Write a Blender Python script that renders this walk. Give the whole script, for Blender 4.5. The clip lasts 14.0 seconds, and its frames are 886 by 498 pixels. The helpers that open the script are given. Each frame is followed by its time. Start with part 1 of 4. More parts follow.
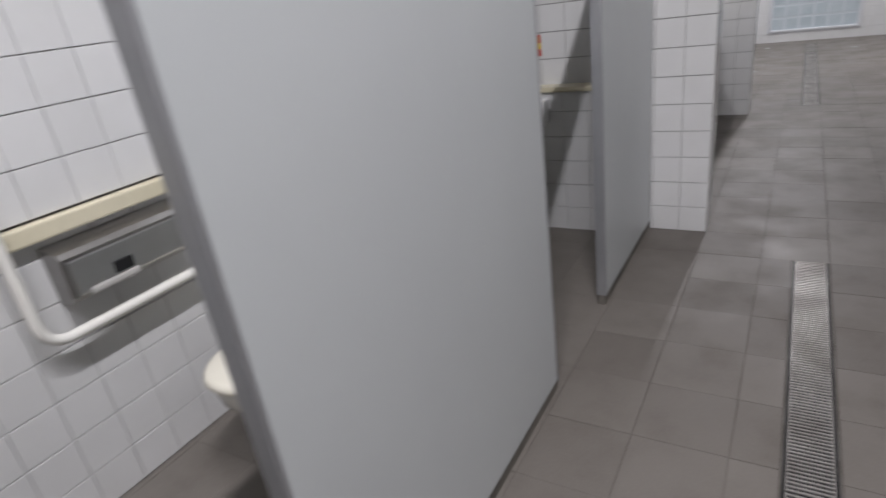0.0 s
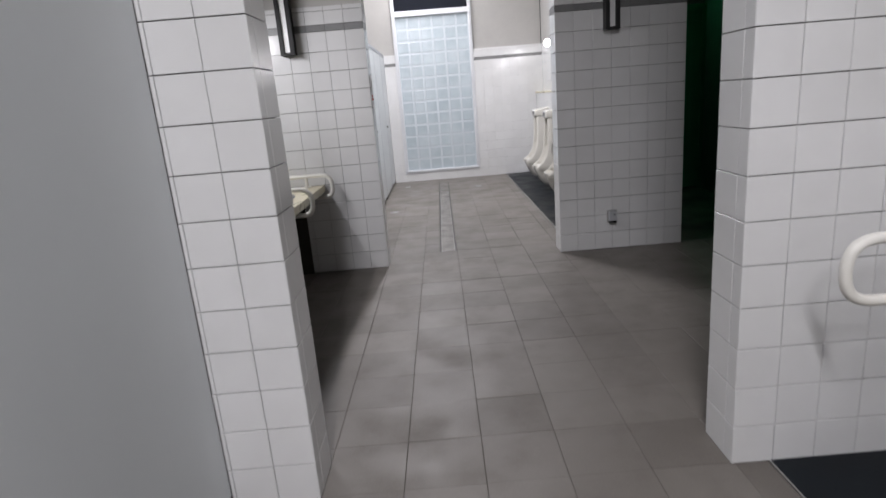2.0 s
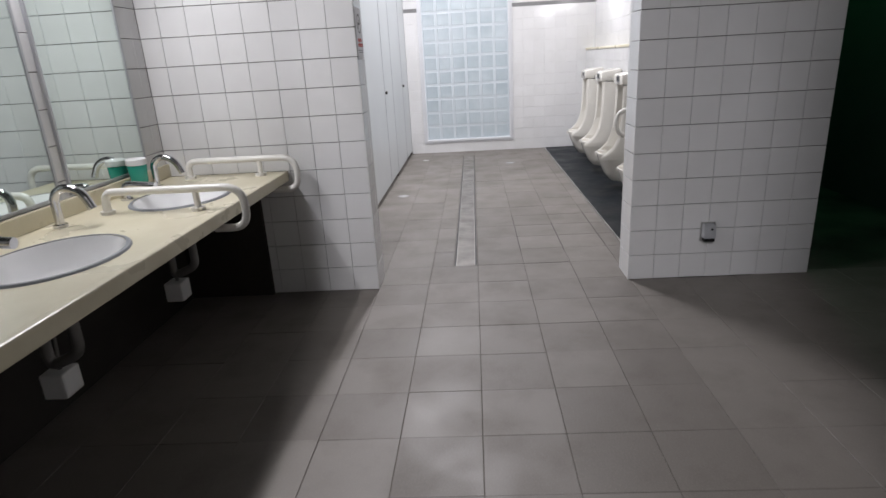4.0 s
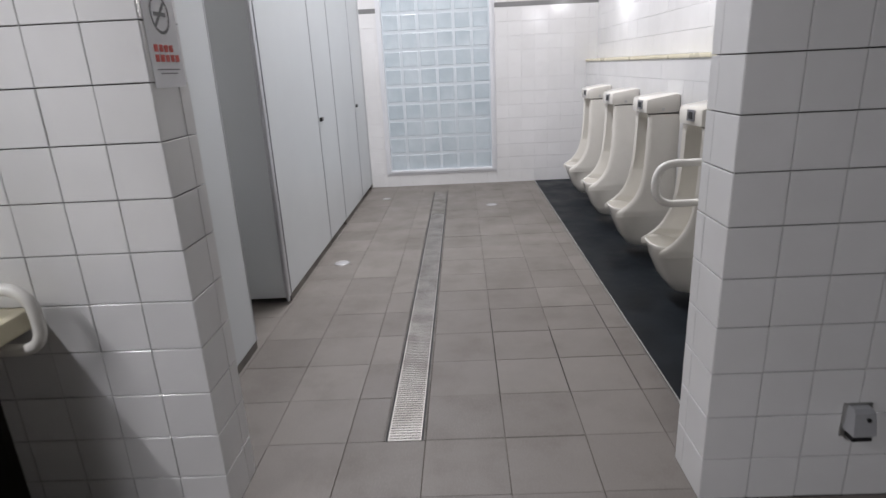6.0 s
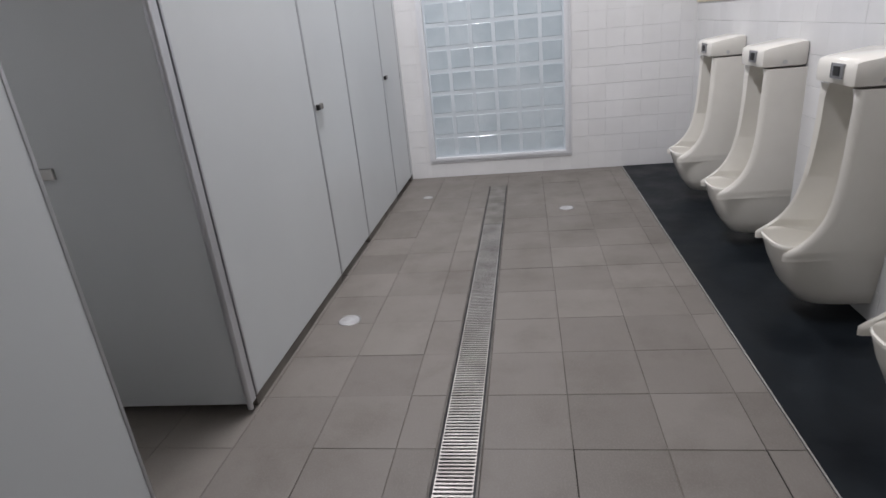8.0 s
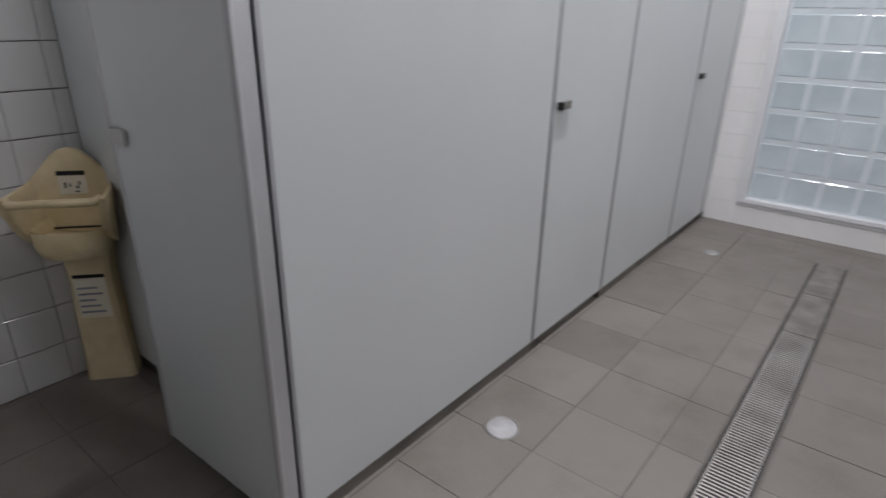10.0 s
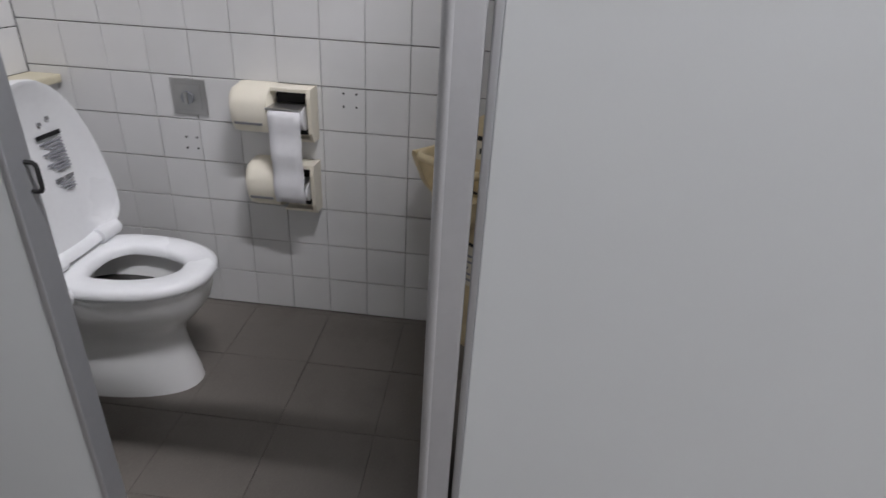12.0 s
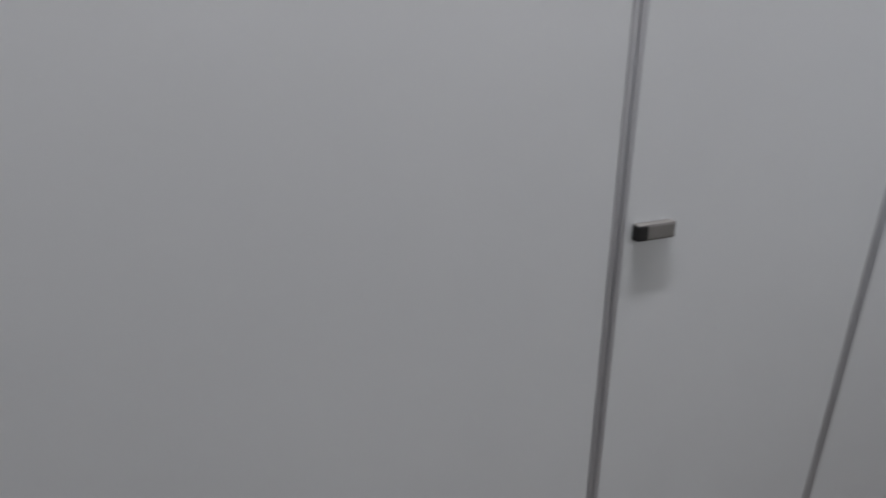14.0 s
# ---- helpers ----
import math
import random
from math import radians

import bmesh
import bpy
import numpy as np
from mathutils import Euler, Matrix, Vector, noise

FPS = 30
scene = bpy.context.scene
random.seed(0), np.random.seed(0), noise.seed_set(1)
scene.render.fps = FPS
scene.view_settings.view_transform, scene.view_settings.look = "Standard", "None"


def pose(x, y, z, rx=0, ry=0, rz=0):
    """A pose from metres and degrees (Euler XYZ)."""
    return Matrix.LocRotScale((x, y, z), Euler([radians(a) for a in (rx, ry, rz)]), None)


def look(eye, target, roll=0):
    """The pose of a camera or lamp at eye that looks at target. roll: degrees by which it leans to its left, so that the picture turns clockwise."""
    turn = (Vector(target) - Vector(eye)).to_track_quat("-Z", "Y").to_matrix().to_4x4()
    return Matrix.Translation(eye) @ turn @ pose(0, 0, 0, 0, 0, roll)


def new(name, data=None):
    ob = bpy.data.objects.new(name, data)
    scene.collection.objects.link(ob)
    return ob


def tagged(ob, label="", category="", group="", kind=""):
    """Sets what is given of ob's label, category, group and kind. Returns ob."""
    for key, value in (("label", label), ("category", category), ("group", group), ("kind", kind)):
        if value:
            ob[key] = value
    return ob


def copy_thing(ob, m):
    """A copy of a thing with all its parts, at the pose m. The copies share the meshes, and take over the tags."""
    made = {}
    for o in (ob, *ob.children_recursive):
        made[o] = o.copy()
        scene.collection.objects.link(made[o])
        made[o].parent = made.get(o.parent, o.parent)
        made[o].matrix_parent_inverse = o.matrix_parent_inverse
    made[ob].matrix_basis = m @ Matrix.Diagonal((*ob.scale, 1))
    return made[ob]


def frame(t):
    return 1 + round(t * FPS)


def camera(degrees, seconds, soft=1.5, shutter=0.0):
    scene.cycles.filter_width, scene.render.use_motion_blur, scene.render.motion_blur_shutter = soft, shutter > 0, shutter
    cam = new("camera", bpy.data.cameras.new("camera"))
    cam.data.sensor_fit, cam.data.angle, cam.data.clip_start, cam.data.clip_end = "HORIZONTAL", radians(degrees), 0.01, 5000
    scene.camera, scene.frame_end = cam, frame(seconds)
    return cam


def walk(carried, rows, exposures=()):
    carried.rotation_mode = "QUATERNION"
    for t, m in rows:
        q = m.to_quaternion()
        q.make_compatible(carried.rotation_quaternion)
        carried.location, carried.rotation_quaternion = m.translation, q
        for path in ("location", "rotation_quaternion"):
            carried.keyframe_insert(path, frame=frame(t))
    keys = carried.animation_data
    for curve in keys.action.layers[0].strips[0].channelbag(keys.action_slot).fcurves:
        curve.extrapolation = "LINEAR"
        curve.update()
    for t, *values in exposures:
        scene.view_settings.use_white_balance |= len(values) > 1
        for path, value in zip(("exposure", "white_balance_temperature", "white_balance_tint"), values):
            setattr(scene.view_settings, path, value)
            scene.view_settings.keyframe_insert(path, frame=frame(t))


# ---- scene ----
# ---- camera and walk ----
cam = camera(75.4, 14.0, soft=1.5, shutter=0.25)
PATH = [
    (0.0, look((-0.326, 0.425, 1.462), (-1.298, 1.979, 0.66), -8.2)),
    (0.5, look((-0.243, 0.866, 1.383), (-0.786, 2.617, 0.584), -7.4)),
    (0.9, look((-0.199, 1.179, 1.355), (-0.463, 3.039, 0.667), -7.2)),
    (1.0, look((-0.195, 1.27, 1.363), (-0.327, 3.155, 0.708), -4.1)),
    (1.2, look((-0.221, 1.396, 1.35), (-0.285, 3.297, 0.732), -3.9)),
    (1.5, look((-0.191, 1.628, 1.337), (-0.183, 3.534, 0.731), -5.0)),
    (2.0, look((-0.127, 2.025, 1.366), (-0.115, 3.96, 0.861), -4.7)),
    (2.2, look((-0.1, 2.195, 1.34), (-0.055, 4.145, 0.9), -1.7)),
    (4.3, look((0.018, 3.833, 1.308), (-0.084, 5.727, 0.672), -3.6)),
    (4.5, look((0.084, 4.019, 1.351), (-0.013, 5.922, 0.745), -3.9)),
    (5.0, look((0.056, 4.451, 1.325), (0.126, 6.353, 0.712), -0.2)),
    (5.5, look((0.124, 4.846, 1.329), (0.237, 6.738, 0.691), -0.8)),
    (5.9, look((0.146, 5.213, 1.339), (0.139, 7.109, 0.704), -2.7)),
    (6.0, look((0.183, 5.301, 1.354), (0.137, 7.206, 0.749), -2.8)),
    (6.5, look((0.13, 5.695, 1.363), (0.199, 7.576, 0.687), 0.3)),
    (7.0, look((0.194, 6.125, 1.373), (0.039, 8.02, 0.754), -2.5)),
    (7.2, look((0.224, 6.272, 1.381), (0.016, 8.152, 0.73), -4.3)),
    (9.5, look((0.209, 7.69, 1.296), (-0.406, 9.426, 0.515), 1.8)),
    (10.0, pose(0.135, 7.940, 1.308, 67.58, -1.11, 38.40)),
    (10.2, pose(0.059, 8.024, 1.310, 65.99, -1.13, 43.70)),
    (10.5, pose(-0.052, 8.158, 1.301, 64.44, -5.11, 47.20)),
    (11.0, pose(-0.136, 8.268, 1.350, 64.17, -3.06, 61.57)),
    (11.5, pose(-0.094, 8.465, 1.290, 64.12, -0.98, 83.19)),
    (12.0, pose(-0.176, 8.626, 1.313, 62.87, -3.10, 95.01)),
    (12.5, pose(-0.176, 8.711, 1.326, 62.20, 1.55, 107.96)),
    (13.0, pose(-0.135, 8.850, 1.279, 64.56, -0.11, 113.18)),
    (13.3, pose(-0.097, 8.980, 1.280, 66.21, -0.41, 101.14)),
    (13.5, pose(-0.070, 9.096, 1.305, 65.92, 1.22, 90.71)),
    (14.0, pose(-0.072, 9.210, 1.341, 68.81, 0.93, 69.92)),
]
walk(cam, PATH, exposures=[(0.0, -0.36), (0.5, -0.28), (0.9, -0.17), (1.5, -0.07), (2.1, -0.12), (4.4, 0.1), (5.2, -0.05), (6.2, -0.15), (7.2, -0.3), (9.5, -0.42), (10.5, -0.36), (11.5, -0.28), (13.0, -0.3), (13.5, -0.5), (14.0, -0.75)])

# ---- world: night outside ----
world = bpy.data.worlds.new("night")
scene.world = world
world.use_nodes = True
world.node_tree.nodes["Background"].inputs[0].default_value = (0.01, 0.012, 0.018, 1)
world.node_tree.nodes["Background"].inputs[1].default_value = 0.3

# ---- plan, metres: the building's long lines lean SKEW metres per metre ----
SKEW, YREF = 0.0185, 6.81
LEAN = -math.atan(SKEW)
WALL1, WALL1B, WALL2, WALL2B, BACK, START = 3.82, 4.03, 6.81, 7.02, 12.13, -1.2
XCUB, XMID, XPANEL = -2.12, -1.74, -0.89
XL, XR = -0.575, 0.922
XURINAL, XUPPER, XMAT = 1.64, 1.76, 1.065
CEIL, LINTEL, TILETOP, PANELTOP = 4.2, 2.75, 2.135, 2.1
TILE, FT = 0.15, 0.303


def sx(x, y):
    """The x of a plan point, with the building's lean."""
    return x + SKEW * (y - YREF)


def at(x, y, z=0.0, turn=0.0):
    return Matrix.Translation((sx(x, y), y, z)) @ Matrix.Rotation(radians(turn), 4, "Z")


# ---- materials ----
def rgb(c):
    return (*c, 1.0)


def mat_new(name):
    m = bpy.data.materials.new(name)
    m.use_nodes = True
    nt = m.node_tree
    return m, nt, nt.nodes["Principled BSDF"]


def node(nt, kind, **values):
    n = nt.nodes.new(kind)
    for k, v in values.items():
        n.inputs[k.replace("_", " ")].default_value = v
    return n


def mixed(nt, fac, a, b, mode="MIX"):
    n = nt.nodes.new("ShaderNodeMix")
    n.data_type, n.blend_type = "RGBA", mode
    for slot, v in ((0, fac), (6, a), (7, b)):
        if isinstance(v, bpy.types.NodeSocket):
            nt.links.new(v, n.inputs[slot])
        else:
            n.inputs[slot].default_value = v if slot == 0 else rgb(v)
    return n.outputs[2]


def ramped(nt, value, lo, hi, a=0.0, b=1.0):
    n = nt.nodes.new("ShaderNodeMapRange")
    for i, v in enumerate((lo, hi, a, b)):
        n.inputs[i + 1].default_value = v
    nt.links.new(value, n.inputs[0])
    return n.outputs[0]


def noisy(nt, scale, detail=4.0, world_space=True, rough=0.55, stretch=None):
    n = node(nt, "ShaderNodeTexNoise", Scale=scale, Detail=detail, Roughness=rough)
    g = nt.nodes.new("ShaderNodeNewGeometry") if world_space else nt.nodes.new("ShaderNodeTexCoord")
    vec = g.outputs["Position"] if world_space else g.outputs["Object"]
    if stretch:
        mp = nt.nodes.new("ShaderNodeMapping")
        mp.inputs["Scale"].default_value = stretch
        nt.links.new(vec, mp.inputs["Vector"])
        vec = mp.outputs["Vector"]
    nt.links.new(vec, n.inputs["Vector"])
    return n.outputs["Fac"]


def bumped(nt, bsdf, height, strength, distance=0.002):
    n = node(nt, "ShaderNodeBump", Strength=strength, Distance=distance)
    nt.links.new(height, n.inputs["Height"])
    nt.links.new(n.outputs["Normal"], bsdf.inputs["Normal"])


def surface(name, base, other, scale=3.0, rough=0.4, rough2=None, metal=0.0, grain=60.0, bump=0.1, vary=0.0, stretch=None, coat=0.0, speck=0.06, spec=0.5):
    """A painted, glazed or mineral surface: two-scale mottling, grain in gloss and relief, and tone that varies from piece to piece."""
    m, nt, b = mat_new(name)
    big, fine = noisy(nt, scale, stretch=stretch), noisy(nt, grain, 3.0)
    col = mixed(nt, ramped(nt, big, 0.35, 0.68), base, other)
    col = mixed(nt, ramped(nt, fine, 0.4, 0.75, 0.0, speck), col, [0.6 * v for v in other])
    if vary:
        info = nt.nodes.new("ShaderNodeObjectInfo")
        col = mixed(nt, ramped(nt, info.outputs["Random"], 0, 1, 0, vary), col, [0.55 * v for v in other])
    nt.links.new(col, b.inputs["Base Color"])
    r2 = rough + 0.12 if rough2 is None else rough2
    nt.links.new(ramped(nt, big, 0.3, 0.7, rough, r2), b.inputs["Roughness"])
    b.inputs["Metallic"].default_value = metal
    b.inputs["Specular IOR Level"].default_value = spec
    b.inputs["Coat Weight"].default_value = coat
    if bump:
        bumped(nt, b, fine, bump)
    return m


M_TILE = surface("white glazed tile", (0.68, 0.68, 0.68), (0.62, 0.62, 0.615), 1.4, 0.12, 0.24, grain=9.0, bump=0.05, vary=0.09)
M_GROUT = surface("wall grout", (0.15, 0.143, 0.135), (0.08, 0.076, 0.072), 5.0, 0.8, bump=0.2)
M_GROUT_PALE = surface("pale wall grout", (0.69, 0.685, 0.675), (0.6, 0.59, 0.58), 5.0, 0.8, bump=0.2)
M_BAND = surface("grey tile band", (0.2, 0.2, 0.2), (0.16, 0.16, 0.16), 2.0, 0.3, vary=0.1)
M_PLASTER = surface("grey plaster", (0.42, 0.41, 0.39), (0.36, 0.35, 0.335), 1.2, 0.85, grain=35.0, bump=0.25)
# darkened on purpose: less bounce off the ceiling, lobby gloom as wall colour
M_DIMMED = surface("paint darkened to dim the rooms", (0.13, 0.13, 0.125), (0.1, 0.1, 0.096), 0.8, 0.85, bump=0.1)
M_PANEL = surface("pale grey laminate", (0.59, 0.617, 0.626), (0.555, 0.58, 0.59), 0.9, 0.3, 0.4, grain=220.0, bump=0.0, speck=0.02)
M_ALU = surface("brushed aluminium", (0.5, 0.51, 0.53), (0.42, 0.43, 0.45), 3.0, 0.38, metal=0.75, grain=90.0, bump=0.05)
M_ALUB = surface("bright satin aluminium", (0.58, 0.59, 0.61), (0.48, 0.49, 0.51), 3.0, 0.34, metal=0.55, grain=90.0, bump=0.05)
M_PLINTH = surface("dark plinth", (0.06, 0.055, 0.05), (0.035, 0.032, 0.03), 4.0, 0.6)
M_MAT = surface("blue-black slate floor", (0.0035, 0.005, 0.007), (0.012, 0.0155, 0.019), 3.4, 0.3, 0.62, grain=38.0, bump=0.18, spec=0.13)
M_CERAMIC = surface("cream vitreous china", (0.69, 0.67, 0.62), (0.64, 0.62, 0.565), 1.5, 0.1, 0.18, grain=14.0, bump=0.015)
M_WHITECHINA = surface("white vitreous china", (0.8, 0.8, 0.8), (0.75, 0.75, 0.74), 1.5, 0.1, 0.18, grain=14.0, bump=0.01)
M_SEATW = surface("white seat plastic", (0.82, 0.83, 0.85), (0.78, 0.79, 0.8), 2.0, 0.25, bump=0.02)
M_SEATC = surface("cream seat plastic", (0.72, 0.69, 0.6), (0.66, 0.63, 0.54), 2.0, 0.3, bump=0.02)
M_CREAM = surface("cream plastic", (0.78, 0.74, 0.63), (0.74, 0.69, 0.57), 2.5, 0.35, bump=0.03)
M_YELLOW = surface("aged yellow plastic", (0.75, 0.64, 0.41), (0.62, 0.5, 0.29), 5.0, 0.4, grain=22.0, bump=0.05, speck=0.25)
M_STONE = surface("cream artificial marble", (0.67, 0.62, 0.47), (0.6, 0.55, 0.4), 3.5, 0.25, bump=0.02)
M_RAIL = surface("white coated tube", (0.78, 0.77, 0.73), (0.72, 0.7, 0.65), 3.0, 0.3, bump=0.02)
M_STEEL = surface("stainless steel", (0.55, 0.55, 0.54), (0.45, 0.45, 0.44), 3.0, 0.28, metal=0.9, grain=70.0, bump=0.06)
M_CHROME = surface("chrome", (0.7, 0.7, 0.72), (0.6, 0.6, 0.62), 3.0, 0.1, metal=1.0, bump=0.0)
M_DARK = surface("black plastic and gap shade", (0.012, 0.012, 0.013), (0.02, 0.02, 0.02), 3.0, 0.4, spec=0.25)
M_GREYBOX = surface("grey plastic", (0.23, 0.24, 0.26), (0.2, 0.21, 0.22), 3.0, 0.4)
M_PAPER = surface("white paper", (0.8, 0.8, 0.82), (0.74, 0.74, 0.76), 6.0, 0.9, grain=50.0, bump=0.2)
M_INK = surface("printed grey ink", (0.14, 0.14, 0.15), (0.2, 0.2, 0.2), 4.0, 0.7)
M_RED = surface("printed red", (0.5, 0.05, 0.035), (0.42, 0.045, 0.03), 4.0, 0.6)
M_YEL = surface("printed yellow", (0.7, 0.5, 0.04), (0.6, 0.42, 0.03), 4.0, 0.6)
M_GREENLIQ = surface("teal liquid soap", (0.03, 0.36, 0.27), (0.025, 0.3, 0.22), 4.0, 0.2)
M_GREEN = surface("green painted steel", (0.02, 0.2, 0.09), (0.015, 0.15, 0.07), 1.5, 0.5)
M_WHITE = surface("white frame paint", (0.78, 0.78, 0.78), (0.72, 0.72, 0.71), 2.0, 0.35, bump=0.03)
# brown taken nearly to black: shade is put into the colour
M_SHADEBROWN = surface("brown with shade in its colour", (0.026, 0.021, 0.016), (0.018, 0.015, 0.012), 2.0, 0.7)
M_PIPE = surface("dull pipe", (0.25, 0.25, 0.24), (0.18, 0.17, 0.16), 6.0, 0.45, metal=0.5)


def floor_material():
    """Grey porcelain tile, brownish where dirt lies, with scuffs and stains."""
    m, nt, b = mat_new("grey floor tile")
    info = nt.nodes.new("ShaderNodeObjectInfo")
    cloud, stain, fine = noisy(nt, 1.1, 5.0), noisy(nt, 3.2, 6.0, rough=0.6), noisy(nt, 160.0, 2.0)
    col = mixed(nt, ramped(nt, info.outputs["Random"], 0, 1), (0.122, 0.109, 0.096), (0.164, 0.149, 0.133))
    col = mixed(nt, ramped(nt, cloud, 0.38, 0.66, 0, 0.36), col, (0.09, 0.079, 0.067))
    col = mixed(nt, ramped(nt, stain, 0.5, 0.75, 0, 0.38), col, (0.072, 0.06, 0.048))
    pale = noisy(nt, 2.1, 5.0, rough=0.65, stretch=(1.0, 0.45, 1.0))
    col = mixed(nt, ramped(nt, pale, 0.56, 0.74, 0, 0.16), col, (0.2, 0.186, 0.168))
    col = mixed(nt, ramped(nt, fine, 0.45, 0.8, 0, 0.3), col, (0.22, 0.204, 0.182))
    nt.links.new(col, b.inputs["Base Color"])
    nt.links.new(ramped(nt, stain, 0.3, 0.7, 0.42, 0.66), b.inputs["Roughness"])
    bumped(nt, b, fine, 0.15, 0.001)
    return m


M_FLOOR = floor_material()
M_OPENJOINT = surface("black joint dirt", (0.012, 0.01, 0.009), (0.022, 0.019, 0.016), 8.0, 0.95, bump=0.1)
M_JOINT = surface("floor joint", (0.16, 0.144, 0.126), (0.052, 0.045, 0.038), 1.7, 0.9, bump=0.2)


def glow(name, strength, colour=(1, 1, 1)):
    m, nt, b = mat_new(name)
    b.inputs["Emission Color"].default_value = rgb(colour)
    b.inputs["Emission Strength"].default_value = strength
    return m


def glass_block():
    m, nt, b = mat_new("glass block")
    b.inputs["Base Color"].default_value = (0.55, 0.66, 0.7, 1)
    b.inputs["Roughness"].default_value = 0.14
    b.inputs["Coat Weight"].default_value = 0.6
    wave = noisy(nt, 14.0, 2.0)
    tone = noisy(nt, 3.0, 3.0)
    nt.links.new(mixed(nt, ramped(nt, tone, 0.35, 0.65), (0.4, 0.462, 0.498), (0.49, 0.55, 0.582)), b.inputs["Base Color"])
    bumped(nt, b, wave, 0.25, 0.01)
    return m


def pane_glass(name, rough=0.02):
    m, nt, b = mat_new(name)
    b.inputs["Base Color"].default_value = (0.01, 0.012, 0.018, 1)
    b.inputs["Roughness"].default_value = rough
    b.inputs["Specular IOR Level"].default_value = 0.6
    return m


def mirror_material():
    m, nt, b = mat_new("mirror")
    b.inputs["Base Color"].default_value = (0.7, 0.78, 0.74, 1)
    b.inputs["Metallic"].default_value = 1.0
    nt.links.new(ramped(nt, noisy(nt, 6.0), 0.4, 0.8, 0.015, 0.07), b.inputs["Roughness"])
    return m


M_BLOCK, M_NIGHT, M_MIRROR = glass_block(), pane_glass("night window glass"), mirror_material()


# ---- mesh helpers ----
def box(bm, x0, x1, y0, y1, z0, z1, bevel=0.0, lean=False, m=None):
    """A box, bevelled, with the building's lean if asked."""
    vs = [bm.verts.new((x, y, z)) for z in (z0, z1) for y in (y0, y1) for x in (x0, x1)]
    fs = [bm.faces.new([vs[i] for i in f]) for f in ((0, 2, 3, 1), (4, 5, 7, 6), (0, 1, 5, 4), (2, 6, 7, 3), (0, 4, 6, 2), (1, 3, 7, 5))]
    if bevel:
        es = list({e for f in fs for e in f.edges})
        r = bmesh.ops.bevel(bm, geom=es, offset=bevel, segments=2, affect="EDGES", profile=0.6)
        vs = list({v for f in r["faces"] for v in f.verts})
    if lean:
        for v in vs:
            v.co.x = sx(v.co.x, v.co.y)
    if m:
        for v in vs:
            v.co = m @ v.co
    return vs


def loft(bm, rings, cap0=True, cap1=True, closed=True):
    """Skins rings of points with quads."""
    made = [[bm.verts.new(p) for p in r] for r in rings]
    n = len(rings[0])
    for a, b in zip(made, made[1:]):
        for i in range(n if closed else n - 1):
            j = (i + 1) % n
            bm.faces.new((a[i], a[j], b[j], b[i]))
    if cap0:
        bm.faces.new(list(reversed(made[0])))
    if cap1:
        bm.faces.new(made[-1])
    return made


def rounded(points, radius, steps=6):
    """A polyline with rounded corners."""
    pts = [Vector(p) for p in points]
    out = [pts[0]]
    for a, b, c in zip(pts, pts[1:], pts[2:]):
        u, w = (a - b), (c - b)
        r = min(radius, u.length * 0.49, w.length * 0.49)
        p, q = b + u.normalized() * r, b + w.normalized() * r
        out += [(p * (1 - s) ** 2 + b * 2 * s * (1 - s) + q * s * s) for s in [i / steps for i in range(steps + 1)]]
    return out + [pts[-1]]


def tube(bm, points, r, seg=12):
    """A round tube along a polyline."""
    pts = [Vector(p) for p in points]
    side, rings = None, []
    for i, p in enumerate(pts):
        d = (pts[min(i + 1, len(pts) - 1)] - pts[max(i - 1, 0)]).normalized()
        if side is None:
            side = d.orthogonal().normalized()
        side = (side - d * side.dot(d)).normalized()
        up = d.cross(side)
        rings.append([p + (side * math.cos(a) + up * math.sin(a)) * r for a in [2 * math.pi * k / seg for k in range(seg)]])
    loft(bm, rings)


def disc(bm, c, r, z0, z1, seg=28, dome=0.0):
    rings = [[(c[0] + r * math.cos(a), c[1] + r * math.sin(a), z0) for a in [2 * math.pi * k / seg for k in range(seg)]]]
    for s in (1.0, 0.93, 0.6):
        z = z1 - (0.002 if s == 1.0 else 0) + dome * (1 - s)
        rings.append([(c[0] + r * s * math.cos(a), c[1] + r * s * math.sin(a), z) for a in [2 * math.pi * k / seg for k in range(seg)]])
    loft(bm, rings)


def mesh_of(name, bm, material, smooth=False):
    bmesh.ops.recalc_face_normals(bm, faces=bm.faces)
    me = bpy.data.meshes.new(name)
    bm.to_mesh(me)
    bm.free()
    me.materials.append(material)
    if smooth:
        for p in me.polygons:
            p.use_smooth = True
        me.set_sharp_from_angle(angle=radians(smooth if smooth > 1 else 38))
    return me


def part(name, bm, material, parent=None, label="", smooth=False):
    ob = new(name, mesh_of(name, bm, material, smooth))
    if parent:
        ob.parent = parent
    return tagged(ob, label) if label else ob


def group_at(name, m=None):
    ob = new(name)
    if m:
        ob.matrix_world = m
    ob.empty_display_size = 0.1
    return ob


def solid(name, material, boxes, label, category, parent=None, bevel=0.0, lean=True, kind="structure"):
    bm = bmesh.new()
    for b in boxes:
        box(bm, *b, bevel=bevel, lean=lean)
    ob = part(name, bm, material, parent)
    return tagged(ob, label, category, kind=kind) if label else ob


# ---- large structure ----
floor = solid("floor", M_JOINT, [(XCUB - 0.2, 3.4, START, BACK + 0.2, -0.12, -0.003)], "grey square-tiled public toilet floor, worn and stained", "floor")
# the ceiling is out of view; its dark tone only limits bounced light
ceiling = solid("ceiling", M_DIMMED, [(XCUB - 0.2, 3.4, START - 0.2, BACK + 0.2, CEIL, CEIL + 0.1)], "plain unseen ceiling, darkened to cut bounced light", "ceiling")
T = 0.012  # tiles stand this far off the wall's core


def wall(name, boxes, label, grout=None):
    return solid(name, grout or M_GROUT, boxes, label, "wall")


